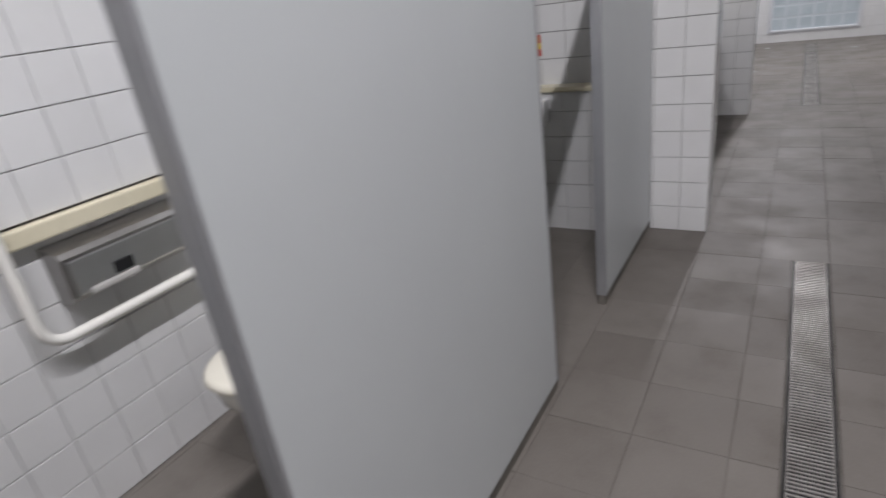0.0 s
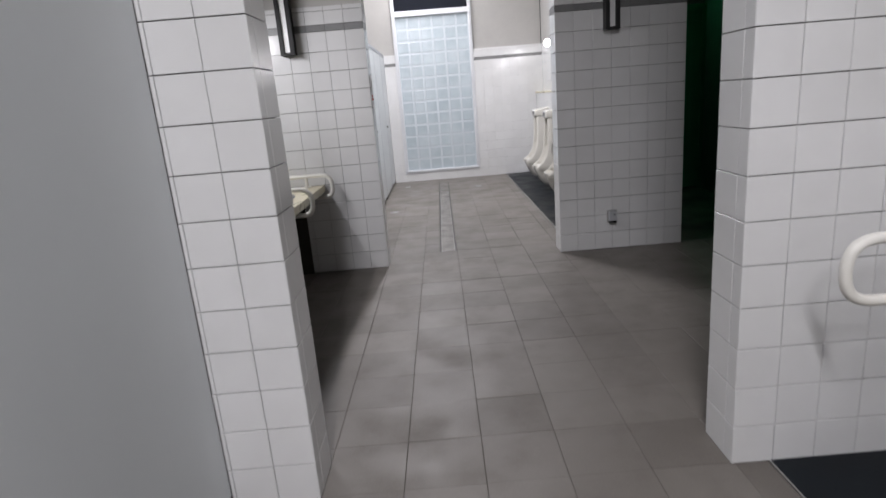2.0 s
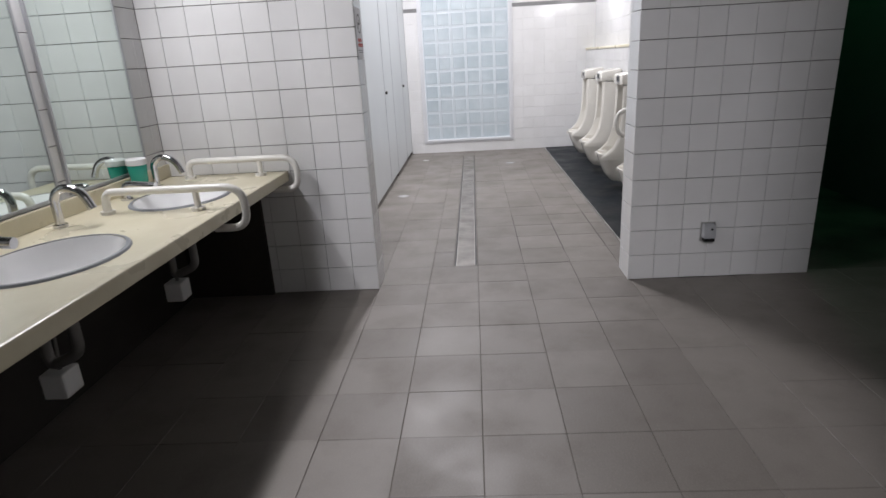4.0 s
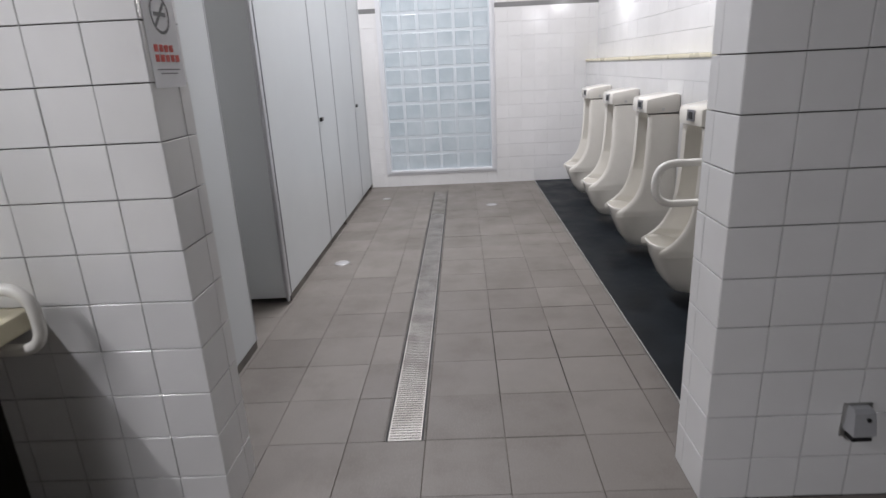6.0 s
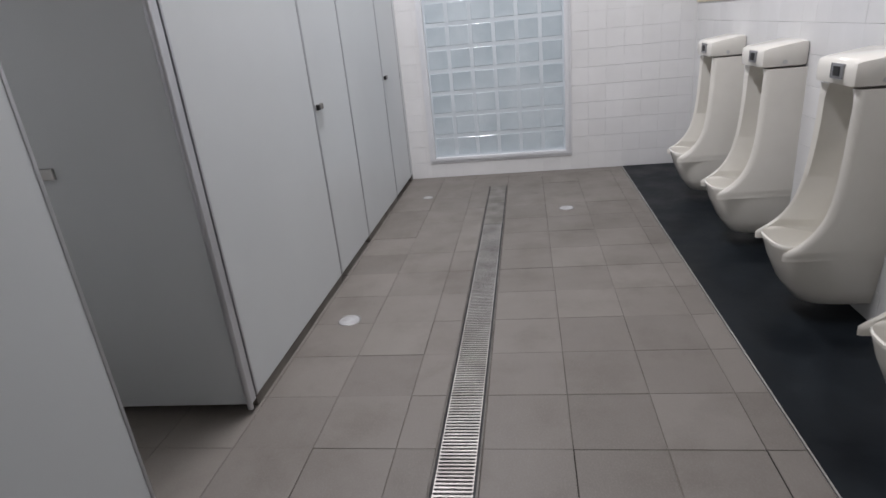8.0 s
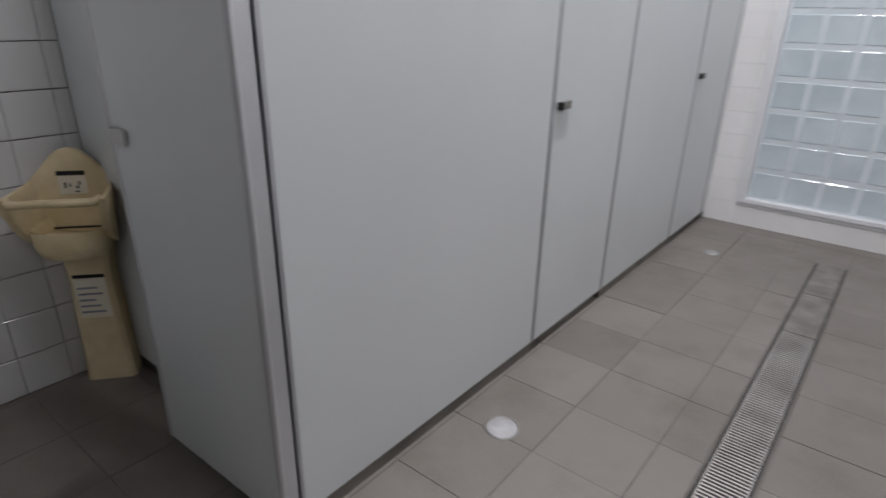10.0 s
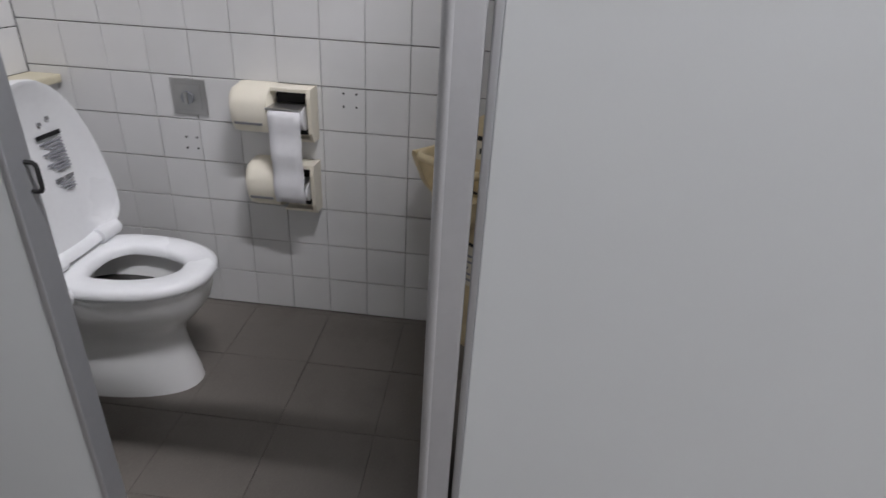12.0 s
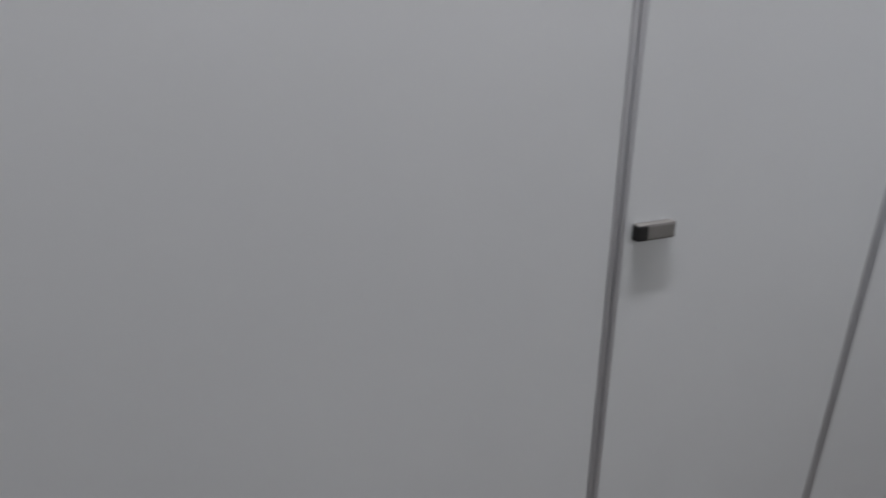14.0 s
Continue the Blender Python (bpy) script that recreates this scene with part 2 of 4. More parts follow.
# crossing walls with their openings; plaster above the tiles is a part of its own
wall_entry_left = wall("wall_entry_left", [(XCUB, XL - T, WALL1 + T, WALL1B - T, 0, TILETOP)], "white-tiled pier beside the passage into the middle room")
wall_entry_right = wall("wall_entry_right", [(XR + T, 2.6, WALL1 + T, WALL1B - T, 0, TILETOP)], "white-tiled wall beside the entry passage with bullnose corner")
wall_mid_left = wall("wall_mid_left", [(XCUB, XL - T, WALL2 + T, WALL2B - T, 0, TILETOP)], "white-tiled wall at the end of the washbasin counter")
wall_mid_right = wall("wall_mid_right", [(XR + T, XR + 7 * TILE - T, WALL2 + T, WALL2B - T, 0, TILETOP)], "white-tiled freestanding wall screening the urinals")
wall_back = wall("wall_back", [(XCUB, -0.70, BACK + T, BACK + 0.2, 0, TILETOP), (0.61, XUPPER + 0.2, BACK + T, BACK + 0.2, 0, TILETOP), (-0.70, 0.61, BACK + T, BACK + 0.2, 0, 0.14)], "white-tiled end wall around a tall glass block window", M_GROUT_PALE)
wall_cubicle = wall("wall_cubicle", [(XCUB - 0.15, XCUB - T, WALL2B, BACK, 0, TILETOP)], "white-tiled wall behind the cubicles of the far room")
wall_cubicle_entry = wall("wall_cubicle_entry", [(XCUB - 0.15, XCUB - T, START, WALL1, 0, TILETOP)], "white-tiled wall behind the cubicles of the entry room")
wall_urinals = wall("wall_urinals", [(XURINAL + T, XUPPER + 0.2, WALL2B, BACK, 0, 1.335), (XUPPER + T, XUPPER + 0.2, WALL2B, BACK, 1.335, TILETOP)], "white-tiled urinal wall with a cream ledge", M_GROUT_PALE)
wall_urinals_entry = wall("wall_urinals_entry", [(XURINAL + T, XURINAL + 0.2, START, WALL1, 0, TILETOP)], "white-tiled wall behind the entry room urinals")
wall_basins = wall("wall_basins", [(XMID - 0.15, XMID - T, WALL1B, WALL2, 0, TILETOP)], "white-tiled wall behind the washbasins")
for name, boxes in (
    ("plaster_entry", [(XCUB, XL, WALL1 + 0.01, WALL1B - 0.01, TILETOP, CEIL), (XR, 2.6, WALL1 + 0.01, WALL1B - 0.01, TILETOP, CEIL), (XL, XR, WALL1 + 0.01, WALL1B - 0.01, 3.7, CEIL)]),
    ("plaster_mid", [(XCUB, XL, WALL2 + 0.01, WALL2B - 0.01, TILETOP, CEIL), (XR, XR + 1.05, WALL2 + 0.01, WALL2B - 0.01, TILETOP, CEIL), (XL, XR, WALL2 + 0.01, WALL2B - 0.01, LINTEL, CEIL)]),
    ("plaster_back", [(XCUB, -0.70, BACK + 0.05, BACK + 0.2, TILETOP, CEIL), (0.61, XUPPER, BACK + 0.05, BACK + 0.2, TILETOP, CEIL), (-0.70, 0.61, BACK + 0.05, BACK + 0.2, 3.6, CEIL)]),
    ("plaster_far_left", [(XCUB - 0.15, XCUB, WALL2B, BACK, TILETOP, CEIL)]),
    ("plaster_far_right", [(XUPPER, XUPPER + 0.2, WALL2B, BACK, TILETOP, CEIL)]),
    ("plaster_entry_sides", [(XCUB - 0.15, XCUB, START, WALL1, TILETOP, CEIL), (XURINAL, XURINAL + 0.2, START, WALL1, TILETOP, CEIL)]),
    ("plaster_basins", [(XMID - 0.15, XMID, WALL1B, WALL2, TILETOP, CEIL)]),
):
    solid("wall_" + name, M_PLASTER, boxes, "plain grey plastered upper wall", "wall")
wall_start = solid("wall_start", M_PLASTER, [(XCUB - 0.15, XURINAL + 0.2, START - 0.15, START, 0, CEIL)], "plain grey wall closing the entry room", "wall")
# plaster in the lobby's gloom: the dimness is in the colour
wall_exit = solid("wall_exit", M_DIMMED, [(3.25, 3.4, WALL1, 9.4, 0, CEIL), (2.6, 3.4, WALL1 - 0.1, WALL1, 0, CEIL), (XUPPER + 0.2, 3.4, 9.4, 9.5, 0, CEIL)], "exit lobby wall with its dimness put into the colour", "wall")


# ---- wall tiles ----
TILE_MESH = {}


def tile_mesh(w, h, t, material, fine=False):
    """One tile, its face to -y, lower left corner at the origin, with eased edges."""
    key = (round(w, 3), round(h, 3), round(t, 3), material.name, fine)
    if key not in TILE_MESH:
        e, g, f = (0.0005, 0.0006, 0.0002) if fine else (0.0014, 0.0017, 0.001)
        bm = bmesh.new()
        back = [(f, t, g), (w - f, t, g), (w - f, t, h - g), (f, t, h - g)]
        front = [(f, e, g), (w - f, e, g), (w - f, e, h - g), (f, e, h - g)]
        face = [(f + e, 0, g + e), (w - f - e, 0, g + e), (w - f - e, 0, h - g - e), (f + e, 0, h - g - e)]
        loft(bm, [back, front, face], cap0=False)
        TILE_MESH[key] = mesh_of("tile", bm, material)
    return TILE_MESH[key]


COUNT = {}


def lay(parent, x, y, z, turn, width, height, limit=300, first=0.0, band=True, fine=False):
    """Tiles a rectangle whose lower left corner, seen from the front, is (x, y, z). turn: 0 faces -y, 90 faces +x, -90 faces -x,
    180 faces +y. The cut column comes last, or first if first is its width."""
    m0 = Matrix.Translation((x, y, z)) @ Matrix.Rotation(radians(turn), 4, "Z")
    cols, u = [], 0.0
    if first:
        cols.append((0.0, first))
        u = first
    while u < width - 0.012:
        cols.append((u, min(TILE, width - u)))
        u += TILE
    rows, v = [], 0.0
    while v < height - 0.012:
        rows.append((v, min(TILE, height - v)))
        v += TILE
    rest = bmesh.new()
    for v, h in rows:
        for u, w in cols:
            zz = z + v
            mat = M_BAND if band and 1.93 < zz < 1.96 else M_TILE
            pieces = [(v, h, mat)]
            if band and 1.93 < zz < 1.96:
                pieces = [(v, 0.05, M_BAND), (v + 0.05, h - 0.05, M_TILE)]
            for v2, h2, mt in pieces:
                if h2 < 0.01:
                    continue
                wobble = Matrix.Rotation(random.uniform(-0.0035, 0.0035), 4, "Z") @ Matrix.Rotation(random.uniform(-0.0035, 0.0035), 4, "X")
                m = m0 @ Matrix.Translation((u, random.uniform(-0.0006, 0.0006), v2)) @ wobble
                n = COUNT.get(parent.name, 0)
                me = tile_mesh(w, h2, T, mt, fine)
                if n < limit:
                    COUNT[parent.name] = n + 1
                    ob = new("tile", me)
                    ob.matrix_world = m
                    ob.parent = parent
                else:
                    k = len(rest.verts)
                    rest.from_mesh(me)
                    rest.verts.ensure_lookup_table()
                    for vert in rest.verts[k:]:
                        vert.co = m @ vert.co
    if len(rest.verts):
        tagged(part("tile_rest", rest, M_TILE, parent), kind="stuff")
    else:
        rest.free()


# ---- lamps ----
LAMP_COLOUR = (0.965, 0.945, 1.0)


def ceiling_lamp(x, y, length, watts):
    """A bare twin fluorescent batten under the ceiling, with an area lamp at its tubes."""
    g = group_at("ceiling_lamp", at(x, y, CEIL) @ Matrix.Rotation(LEAN, 4, "Z"))
    bm = bmesh.new()
    box(bm, -0.11, 0.11, -length / 2, length / 2, -0.07, 0.0, 0.008)
    part("batten", bm, M_WHITE, g)
    for dx in (-0.06, 0.06):
        bm = bmesh.new()
        tube(bm, [(dx, -length / 2 + 0.03, -0.1), (dx, length / 2 - 0.03, -0.1)], 0.015, 10)
        part("tube", bm, M_TUBE, g)
    tagged(g, "white ceiling batten with two bare fluorescent tubes", "ceiling lamp", "ceiling battens")
    d = bpy.data.lights.new("tube_light", "AREA")
    d.shape, d.size, d.size_y, d.energy, d.color = "RECTANGLE", 0.05, length, watts, LAMP_COLOUR
    ob = new("tube_light", d)
    ob.matrix_world = at(x, y, CEIL - 0.13)
    return g


M_TUBE = glow("fluorescent tube", 9.0, (1.0, 0.99, 0.97))
FAR_WATTS, NEAR_WATTS = 152.0, 135.0
ceiling_lamp(-0.4, 9.3, 1.2, FAR_WATTS)
ceiling_lamp(-0.4, 11.2, 1.2, FAR_WATTS * 0.45)
ceiling_lamp(-0.2, 0.9, 1.2, NEAR_WATTS)
ceiling_lamp(-0.2, -0.5, 1.2, NEAR_WATTS * 0.7)


def globe_lamp(x, y, z, watts):
    """A small frosted wall globe on a white bracket above the urinals."""
    g = tagged(group_at("wall_globe", at(x, y, z)), "small lit frosted globe lamp on the tiled wall", "wall lamp", "urinal wall globes")
    bm = bmesh.new()
    tube(bm, [(0, 0, 0), (-0.02, 0, 0)], 0.05, 18)
    tube(bm, [(-0.02, 0, 0), (-0.06, 0, 0)], 0.02, 12)
    part("bracket", bm, M_WHITE, g, smooth=40)
    bm = bmesh.new()
    bmesh.ops.create_uvsphere(bm, u_segments=20, v_segments=12, radius=0.055, matrix=Matrix.Translation((-0.11, 0, 0)))
    part("globe", bm, M_GLOBE, g, "frosted glowing globe", True)
    d = bpy.data.lights.new("globe_light", "POINT")
    d.energy, d.shadow_soft_size, d.color = watts, 0.06, LAMP_COLOUR
    ob = new("globe_light", d)
    ob.matrix_world = at(x - 0.19, y, z)


M_GLOBE = glow("lit frosted globe", 14.0, (1.0, 0.98, 0.97))
for y in (9.0, 11.0):
    globe_lamp(XUPPER, y, 2.05, 9.0)


def mirror_lamp(y, length, watts):
    """A fluorescent strip on the wall above the washbasin mirrors."""
    g = tagged(group_at("mirror_lamp", at(XMID, y, 2.0)), "white fluorescent strip lamp above the washbasin mirrors", "wall lamp")
    bm = bmesh.new()
    box(bm, 0.0, 0.05, -length / 2, length / 2, -0.04, 0.04, 0.006)
    part("batten", bm, M_WHITE, g)
    bm = bmesh.new()
    tube(bm, [(0.075, -length / 2 + 0.03, 0), (0.075, length / 2 - 0.03, 0)], 0.015, 10)
    part("tube", bm, M_TUBE, g)
    d = bpy.data.lights.new("strip_light", "AREA")
    d.shape, d.size, d.size_y, d.energy, d.color = "RECTANGLE", 0.05, length, watts, LAMP_COLOUR
    ob = new("strip_light", d)
    ob.matrix_world = at(XMID + 0.11, y, 2.0) @ Matrix.Rotation(radians(-50), 4, "Y")


mirror_lamp(5.9, 0.9, 20.0)


# ---- end window ----
def end_window():
    g = tagged(group_at("window_1"), "tall glass block window with a dark clear light above", "window", kind="structure")
    x0, x1, z0, z1 = -0.683, 0.592, 0.16, 2.75
    bm = bmesh.new()
    y = BACK
    for b in ((x0, x0 + 0.035, z0, 3.6), (x1 - 0.035, x1, z0, 3.6), (x0 + 0.035, x1 - 0.035, z0, z0 + 0.03), (x0 + 0.035, x1 - 0.035, z1 - 0.03, z1 + 0.05), (x0 + 0.035, x1 - 0.035, 3.55, 3.6)):
        box(bm, b[0], b[1], y - 0.02, y + 0.1, b[2], b[3], 0.004, lean=True)
    for b in ((x0 - 0.02, x0, z0, 3.6), (x1, x1 + 0.02, z0, 3.6), (x0 - 0.02, x1 + 0.02, z0 - 0.022, z0)):
        box(bm, b[0], b[1], y - 0.009, y + 0.06, b[2], b[3], 0.003, lean=True)
    part("window_frame", bm, M_WINFRAME, g, "pale aluminium frame")
    bm = bmesh.new()
    box(bm, x0 + 0.035, x1 - 0.035, y + 0.027, y + 0.07, z0 + 0.03, z1 - 0.03, lean=True)
    part("mortar", bm, M_MORTAR, g, "white mortar joints")
    bm = bmesh.new()
    box(bm, x0 + 0.035, x1 - 0.035, y + 0.06, y + 0.066, z1 + 0.05, 3.55, lean=True)
    part("pane", bm, M_NIGHT, g, "clear pane with night behind")
    nx, nz = 6, 13
    pw, ph = (x1 - x0 - 0.07) / nx, (z1 - z0 - 0.06) / nz
    bm = bmesh.new()
    e = 0.012
    def ring(i, yy):
        return [(i, yy, i), (pw - i, yy, i), (pw - i, yy, ph - i), (i, yy, ph - i)]
    loft(bm, [ring(e, 0.05), ring(e, 0.008), ring(e + 0.009, 0.002), ring(e + 0.03, 0.0035), ring(e + 0.05, 0.0045)], cap0=False)
    me = mesh_of("glass_block", bm, M_BLOCK, 30)
    for i in range(nx):
        for k in range(nz):
            ob = new("glass_block", me)
            xx = x0 + 0.035 + i * pw
            ob.matrix_world = at(xx, y + 0.022, z0 + 0.03 + k * ph)
            ob.parent = g
    bm = bmesh.new()
    box(bm, x0 - 0.3, x1 + 0.3, y + 0.21, y + 0.24, 0, CEIL, lean=True)
    part("shutter", bm, M_SHUT, g, "unlit backing outside the glass")


M_WINFRAME = surface("pale anodised frame", (0.68, 0.69, 0.71), (0.6, 0.61, 0.63), 2.0, 0.4, metal=0.2, bump=0.03)
M_MORTAR = surface("window mortar", (0.54, 0.59, 0.62), (0.47, 0.52, 0.55), 3.0, 0.3)
M_SHUT = surface("night outside", (0.02, 0.022, 0.028), (0.015, 0.016, 0.02), 1.0, 0.9)
end_window()


# ---- cubicle panels ----
def panel_x(name, y0, y1, label, trims=(True, True), z0=0.05, thick=0.04, door=False):
    """A laminate panel in the cubicles' front line, from y0 to y1, with aluminium edges and a plinth."""
    g = tagged(group_at(name), label, "cubicle door" if door else "cubicle panel", "cubicle fronts")
    bm = bmesh.new()
    a, b = y0 + (0.012 if trims[0] else 0), y1 - (0.012 if trims[1] else 0)
    box(bm, XPANEL - thick, XPANEL, a, b, z0, PANELTOP, 0.002, lean=True)
    part("leaf" if door else "board", bm, M_PANEL, g)
    for on, ya, yb in ((trims[0], y0, y0 + 0.012), (trims[1], y1 - 0.012, y1)):
        if on:
            bm = bmesh.new()
            box(bm, XPANEL - thick - 0.004, XPANEL + 0.002, ya, yb, z0, PANELTOP, 0.003, lean=True)
            part("edge_trim", bm, M_ALU, g, "aluminium edge trim")
    if not door:
        bm = bmesh.new()
        box(bm, XPANEL - thick + 0.004, XPANEL - 0.004, y0, y1, 0.0, z0, lean=True)
        part("plinth", bm, M_PLINTH2, g, "grey-brown plinth strip")
    return g


M_PLINTH2 = surface("plinth steel", (0.17, 0.155, 0.135), (0.11, 0.1, 0.09), 5.0, 0.55)


def lock(parent, y):
    """A small sliding lock indicator on a door's face."""
    g = group_at("lock")
    g.parent = parent
    bm = bmesh.new()
    x = XPANEL
    box(bm, x, x + 0.018, y + 0.012, y + 0.09, 0.993, 1.024, 0.005, lean=True)
    part("lock_case", bm, M_PIPE, g, "dull steel lock case")
    bm = bmesh.new()
    box(bm, x + 0.004, x + 0.0205, y + 0.010, y + 0.032, 0.995, 1.022, 0.003, lean=True)
    part("lock_knob", bm, M_DARK, g, "black indicator")


def strike_loop(parent, y, z):
    """A small black metal loop on a panel's edge that catches the door's slide lock."""
    bm = bmesh.new()
    x = sx(XPANEL - 0.03, y)
    tube(bm, rounded([(x, y - 0.002, z - 0.022), (x, y + 0.016, z - 0.022), (x, y + 0.016, z + 0.022), (x, y - 0.002, z + 0.022)], 0.008, 4), 0.0035, 8)
    part("strike_loop", bm, M_DARK, parent, "black metal lock keeper", True)


panel_x("cubicle_screen", 0.885, 2.165, "wide pale grey laminate cubicle panel with grey edge")
panel_x("cubicle_screen", 2.845, WALL1 - 0.003, "pale grey laminate cubicle panel against a tiled pier", (True, False))
panel_x("cubicle_screen", START, 0.28, "pale grey laminate cubicle panel near the entrance")
d = panel_x("cubicle_screen", WALL2B + 0.003, 7.985, "pale grey laminate cubicle panel beside the open door", (False, True))
strike_loop(d, 7.985, 1.0)
panel_x("cubicle_screen", 8.625, 9.7995, "wide pale grey laminate cubicle panel with dark plinth")
d = panel_x("cubicle_door", 9.8015, 10.447, "closed pale grey cubicle door with a small steel lock", door=True)
lock(d, 9.815)
panel_x("cubicle_screen", 10.45, 11.402, "pale grey laminate cubicle panel between two doors")
d = panel_x("cubicle_door", 11.405, 12.042, "closed pale grey cubicle door near the end wall", door=True)
lock(d, 11.418)
panel_x("cubicle_screen", 12.046, BACK - 0.003, "narrow pale grey filler panel at the end wall", (True, False))


def head_rail():
    g = tagged(group_at("head_rail"), "aluminium head rail along the cubicle fronts", "rail")
    for y0, y1 in ((WALL2B + 0.01, BACK - 0.01), (START, WALL1 - 0.01)):
        bm = bmesh.new()
        box(bm, XPANEL - 0.045, XPANEL + 0.005, y0, y1, PANELTOP + 0.001, PANELTOP + 0.045, 0.004, lean=True)
        part("rail", bm, M_ALU, g)


head_rail()


def header(y0, y1):
    g = tagged(group_at("cubicle_lintel"), "pale grey laminate strip above a cubicle doorway", "cubicle panel")
    bm = bmesh.new()
    box(bm, XPANEL - 0.04, XPANEL, y0, y1, 1.92, PANELTOP, 0.002, lean=True)
    part("board", bm, M_PANEL, g)


header(7.988, 8.622)
header(2.168, 2.842)
header(0.283, 0.882)


def open_door():
    """The first far cubicle's door, swung inwards on its hinge post."""
    g = tagged(group_at("cubicle_door", at(XPANEL + 0.004, 8.598) @ Matrix.Rotation(radians(1.0), 4, "Z")), "pale grey cubicle door standing open inwards", "cubicle door")
    bm = bmesh.new()
    box(bm, -0.575, -0.03, -0.02, 0.018, 0.04, 1.9, 0.002)
    part("leaf", bm, M_PANEL, g)
    for x0, x1 in ((-0.592, -0.575), (-0.03, -0.004)):
        bm = bmesh.new()
        box(bm, x0, x1, -0.023, 0.021, 0.04, 1.9, 0.004)
        part("edge_trim", bm, M_ALUB, g, "aluminium edge trim")
    bm = bmesh.new()
    tube(bm, [(-0.014, -0.02, 0.02), (-0.014, -0.02, 1.9)], 0.011, 14)
    part("hinge_bead", bm, M_ALUB, g, "rounded aluminium hinge bead", True)
    bm = bmesh.new()
    box(bm, -0.57, -0.5, -0.034, -0.02, 0.985, 1.025, 0.004)
    part("lock", bm, M_STEEL, g, "steel slide lock")


open_door()


def partition(y, x0, x1, label):
    g = tagged(group_at("cubicle_partition"), label, "cubicle panel", "cubicle partitions")
    bm = bmesh.new()
    box(bm, x0, x1, y, y + 0.04, 0.05, PANELTOP, 0.002, lean=True)
    part("board", bm, M_PANEL, g)
    bm = bmesh.new()
    box(bm, x0, x1, y + 0.006, y + 0.034, 0.0, 0.05, lean=True)
    part("plinth", bm, M_PLINTH, g, "dark plinth strip")


partition(8.72, XCUB, XPANEL - 0.045, "grey laminate partition beside the baby seat")
partition(2.04, XCUB, XPANEL - 0.045, "grey laminate partition between entry cubicles")


# ---- aprons and ledges behind toilets ----
apron_1 = wall("wall_apron_entry", [(XCUB, XPANEL - 0.05, 3.72 + T, WALL1 + 0.005, 0, 0.865)], "low white-tiled pipe casing behind the toilet")
apron_2 = wall("wall_apron_far", [(XCUB, XPANEL - 0.05, WALL2B - 0.005, 7.12 - T, 0, 0.845)], "low white-tiled pipe casing behind the far toilet")


def ledge(boxes, label):
    g = tagged(group_at("trim"), label, "ledge", kind="structure")
    for b in boxes:
        bm = bmesh.new()
        box(bm, *b, bevel=0.008, lean=True)
        part("ledge", bm, M_STONE, g)


ledge([(XCUB + 0.001, XPANEL - 0.05, 3.70, WALL1 - 0.001, 0.865, 0.895)], "cream stone ledge on the pipe casing")
ledge([(XCUB + 0.001, XPANEL - 0.05, WALL2B + 0.001, 7.14, 0.845, 0.875)], "cream stone ledge on the far pipe casing")
ledge([(XCUB - 0.005, XCUB + 0.035, START + 0.01, 2.035, 0.955, 1.012)], "cream ledge strip along the cubicle wall")
ledge([(XURINAL - 0.012, XUPPER, WALL2B + 0.002, BACK - 0.002, 1.335, 1.362)], "cream ledge above the urinals")


# ---- floor drains, discs, mat ----
def drain(y0, y1, plates):
    g = tagged(group_at("floor_drain"), "long stainless steel floor drain with slotted gratings", "drain")
    x0, x1 = -0.132, 0.028
    bm = bmesh.new()
    for a, b in ((x0, x0 + 0.007), (x1 - 0.007, x1)):
        box(bm, a, b, y0, y1, -0.02, 0.0025, 0.001, lean=True)
    part("frame", bm, M_DRAINEDGE, g)
    # the channel is too shallow to fall dark, so its shade is a black sheet
    bm = bmesh.new()
    box(bm, x0 + 0.007, x1 - 0.007, y0, y1, -0.0029, -0.002, lean=True)
    part("channel", bm, M_DARK, g, "channel bottom blackened for the shade of a deep gap")
    y = y0
    while y < y1 - 0.05:
        e = min(y + 0.505, y1)
        bm = bmesh.new()
        if any(a < y + 0.1 < b for a, b in plates):
            box(bm, x0 + 0.013, x1 - 0.013, y + 0.003, e - 0.003, -0.001, 0.0012, 0.0008, lean=True)
            part("cover_plate", bm, M_COVER, g, "worn plain cover plate")
        else:
            for a, b in ((x0 + 0.016, x0 + 0.02), (x1 - 0.02, x1 - 0.016)):
                box(bm, a, b, y + 0.003, e - 0.003, -0.0015, 0.0015, lean=True)
            k = y + 0.003
            while k < e - 0.008:
                box(bm, x0 + 0.02, x1 - 0.02, k, k + 0.0076, -0.0015, 0.0018, lean=True)
                k += 0.0168
            part("grating", bm, M_GRATE, g, "slotted steel grating")
        y = e


M_DRAINEDGE = surface("dirty drain edge", (0.13, 0.12, 0.11), (0.08, 0.07, 0.06), 9.0, 0.5, metal=0.3)
M_COVER = surface("worn cover plate", (0.2, 0.188, 0.172), (0.13, 0.12, 0.105), 9.0, 0.45, metal=0.35, bump=0.1)
M_GRATE = surface("worn steel grating", (0.48, 0.46, 0.435), (0.32, 0.3, 0.28), 6.0, 0.38, metal=0.65, bump=0.05)
drain(START + 0.1, 3.527, [])
drain(7.163, 11.708, [(10.6, 12)])


def floor_disc(x, y, r, material, label):
    g = tagged(group_at("cleanout", at(x, y)), label, "cleanout")
    bm = bmesh.new()
    disc(bm, (0, 0), r, -0.003, 0.0035, dome=0.001)
    cap = part("cap", bm, material, g, smooth=True)
    bm = bmesh.new()
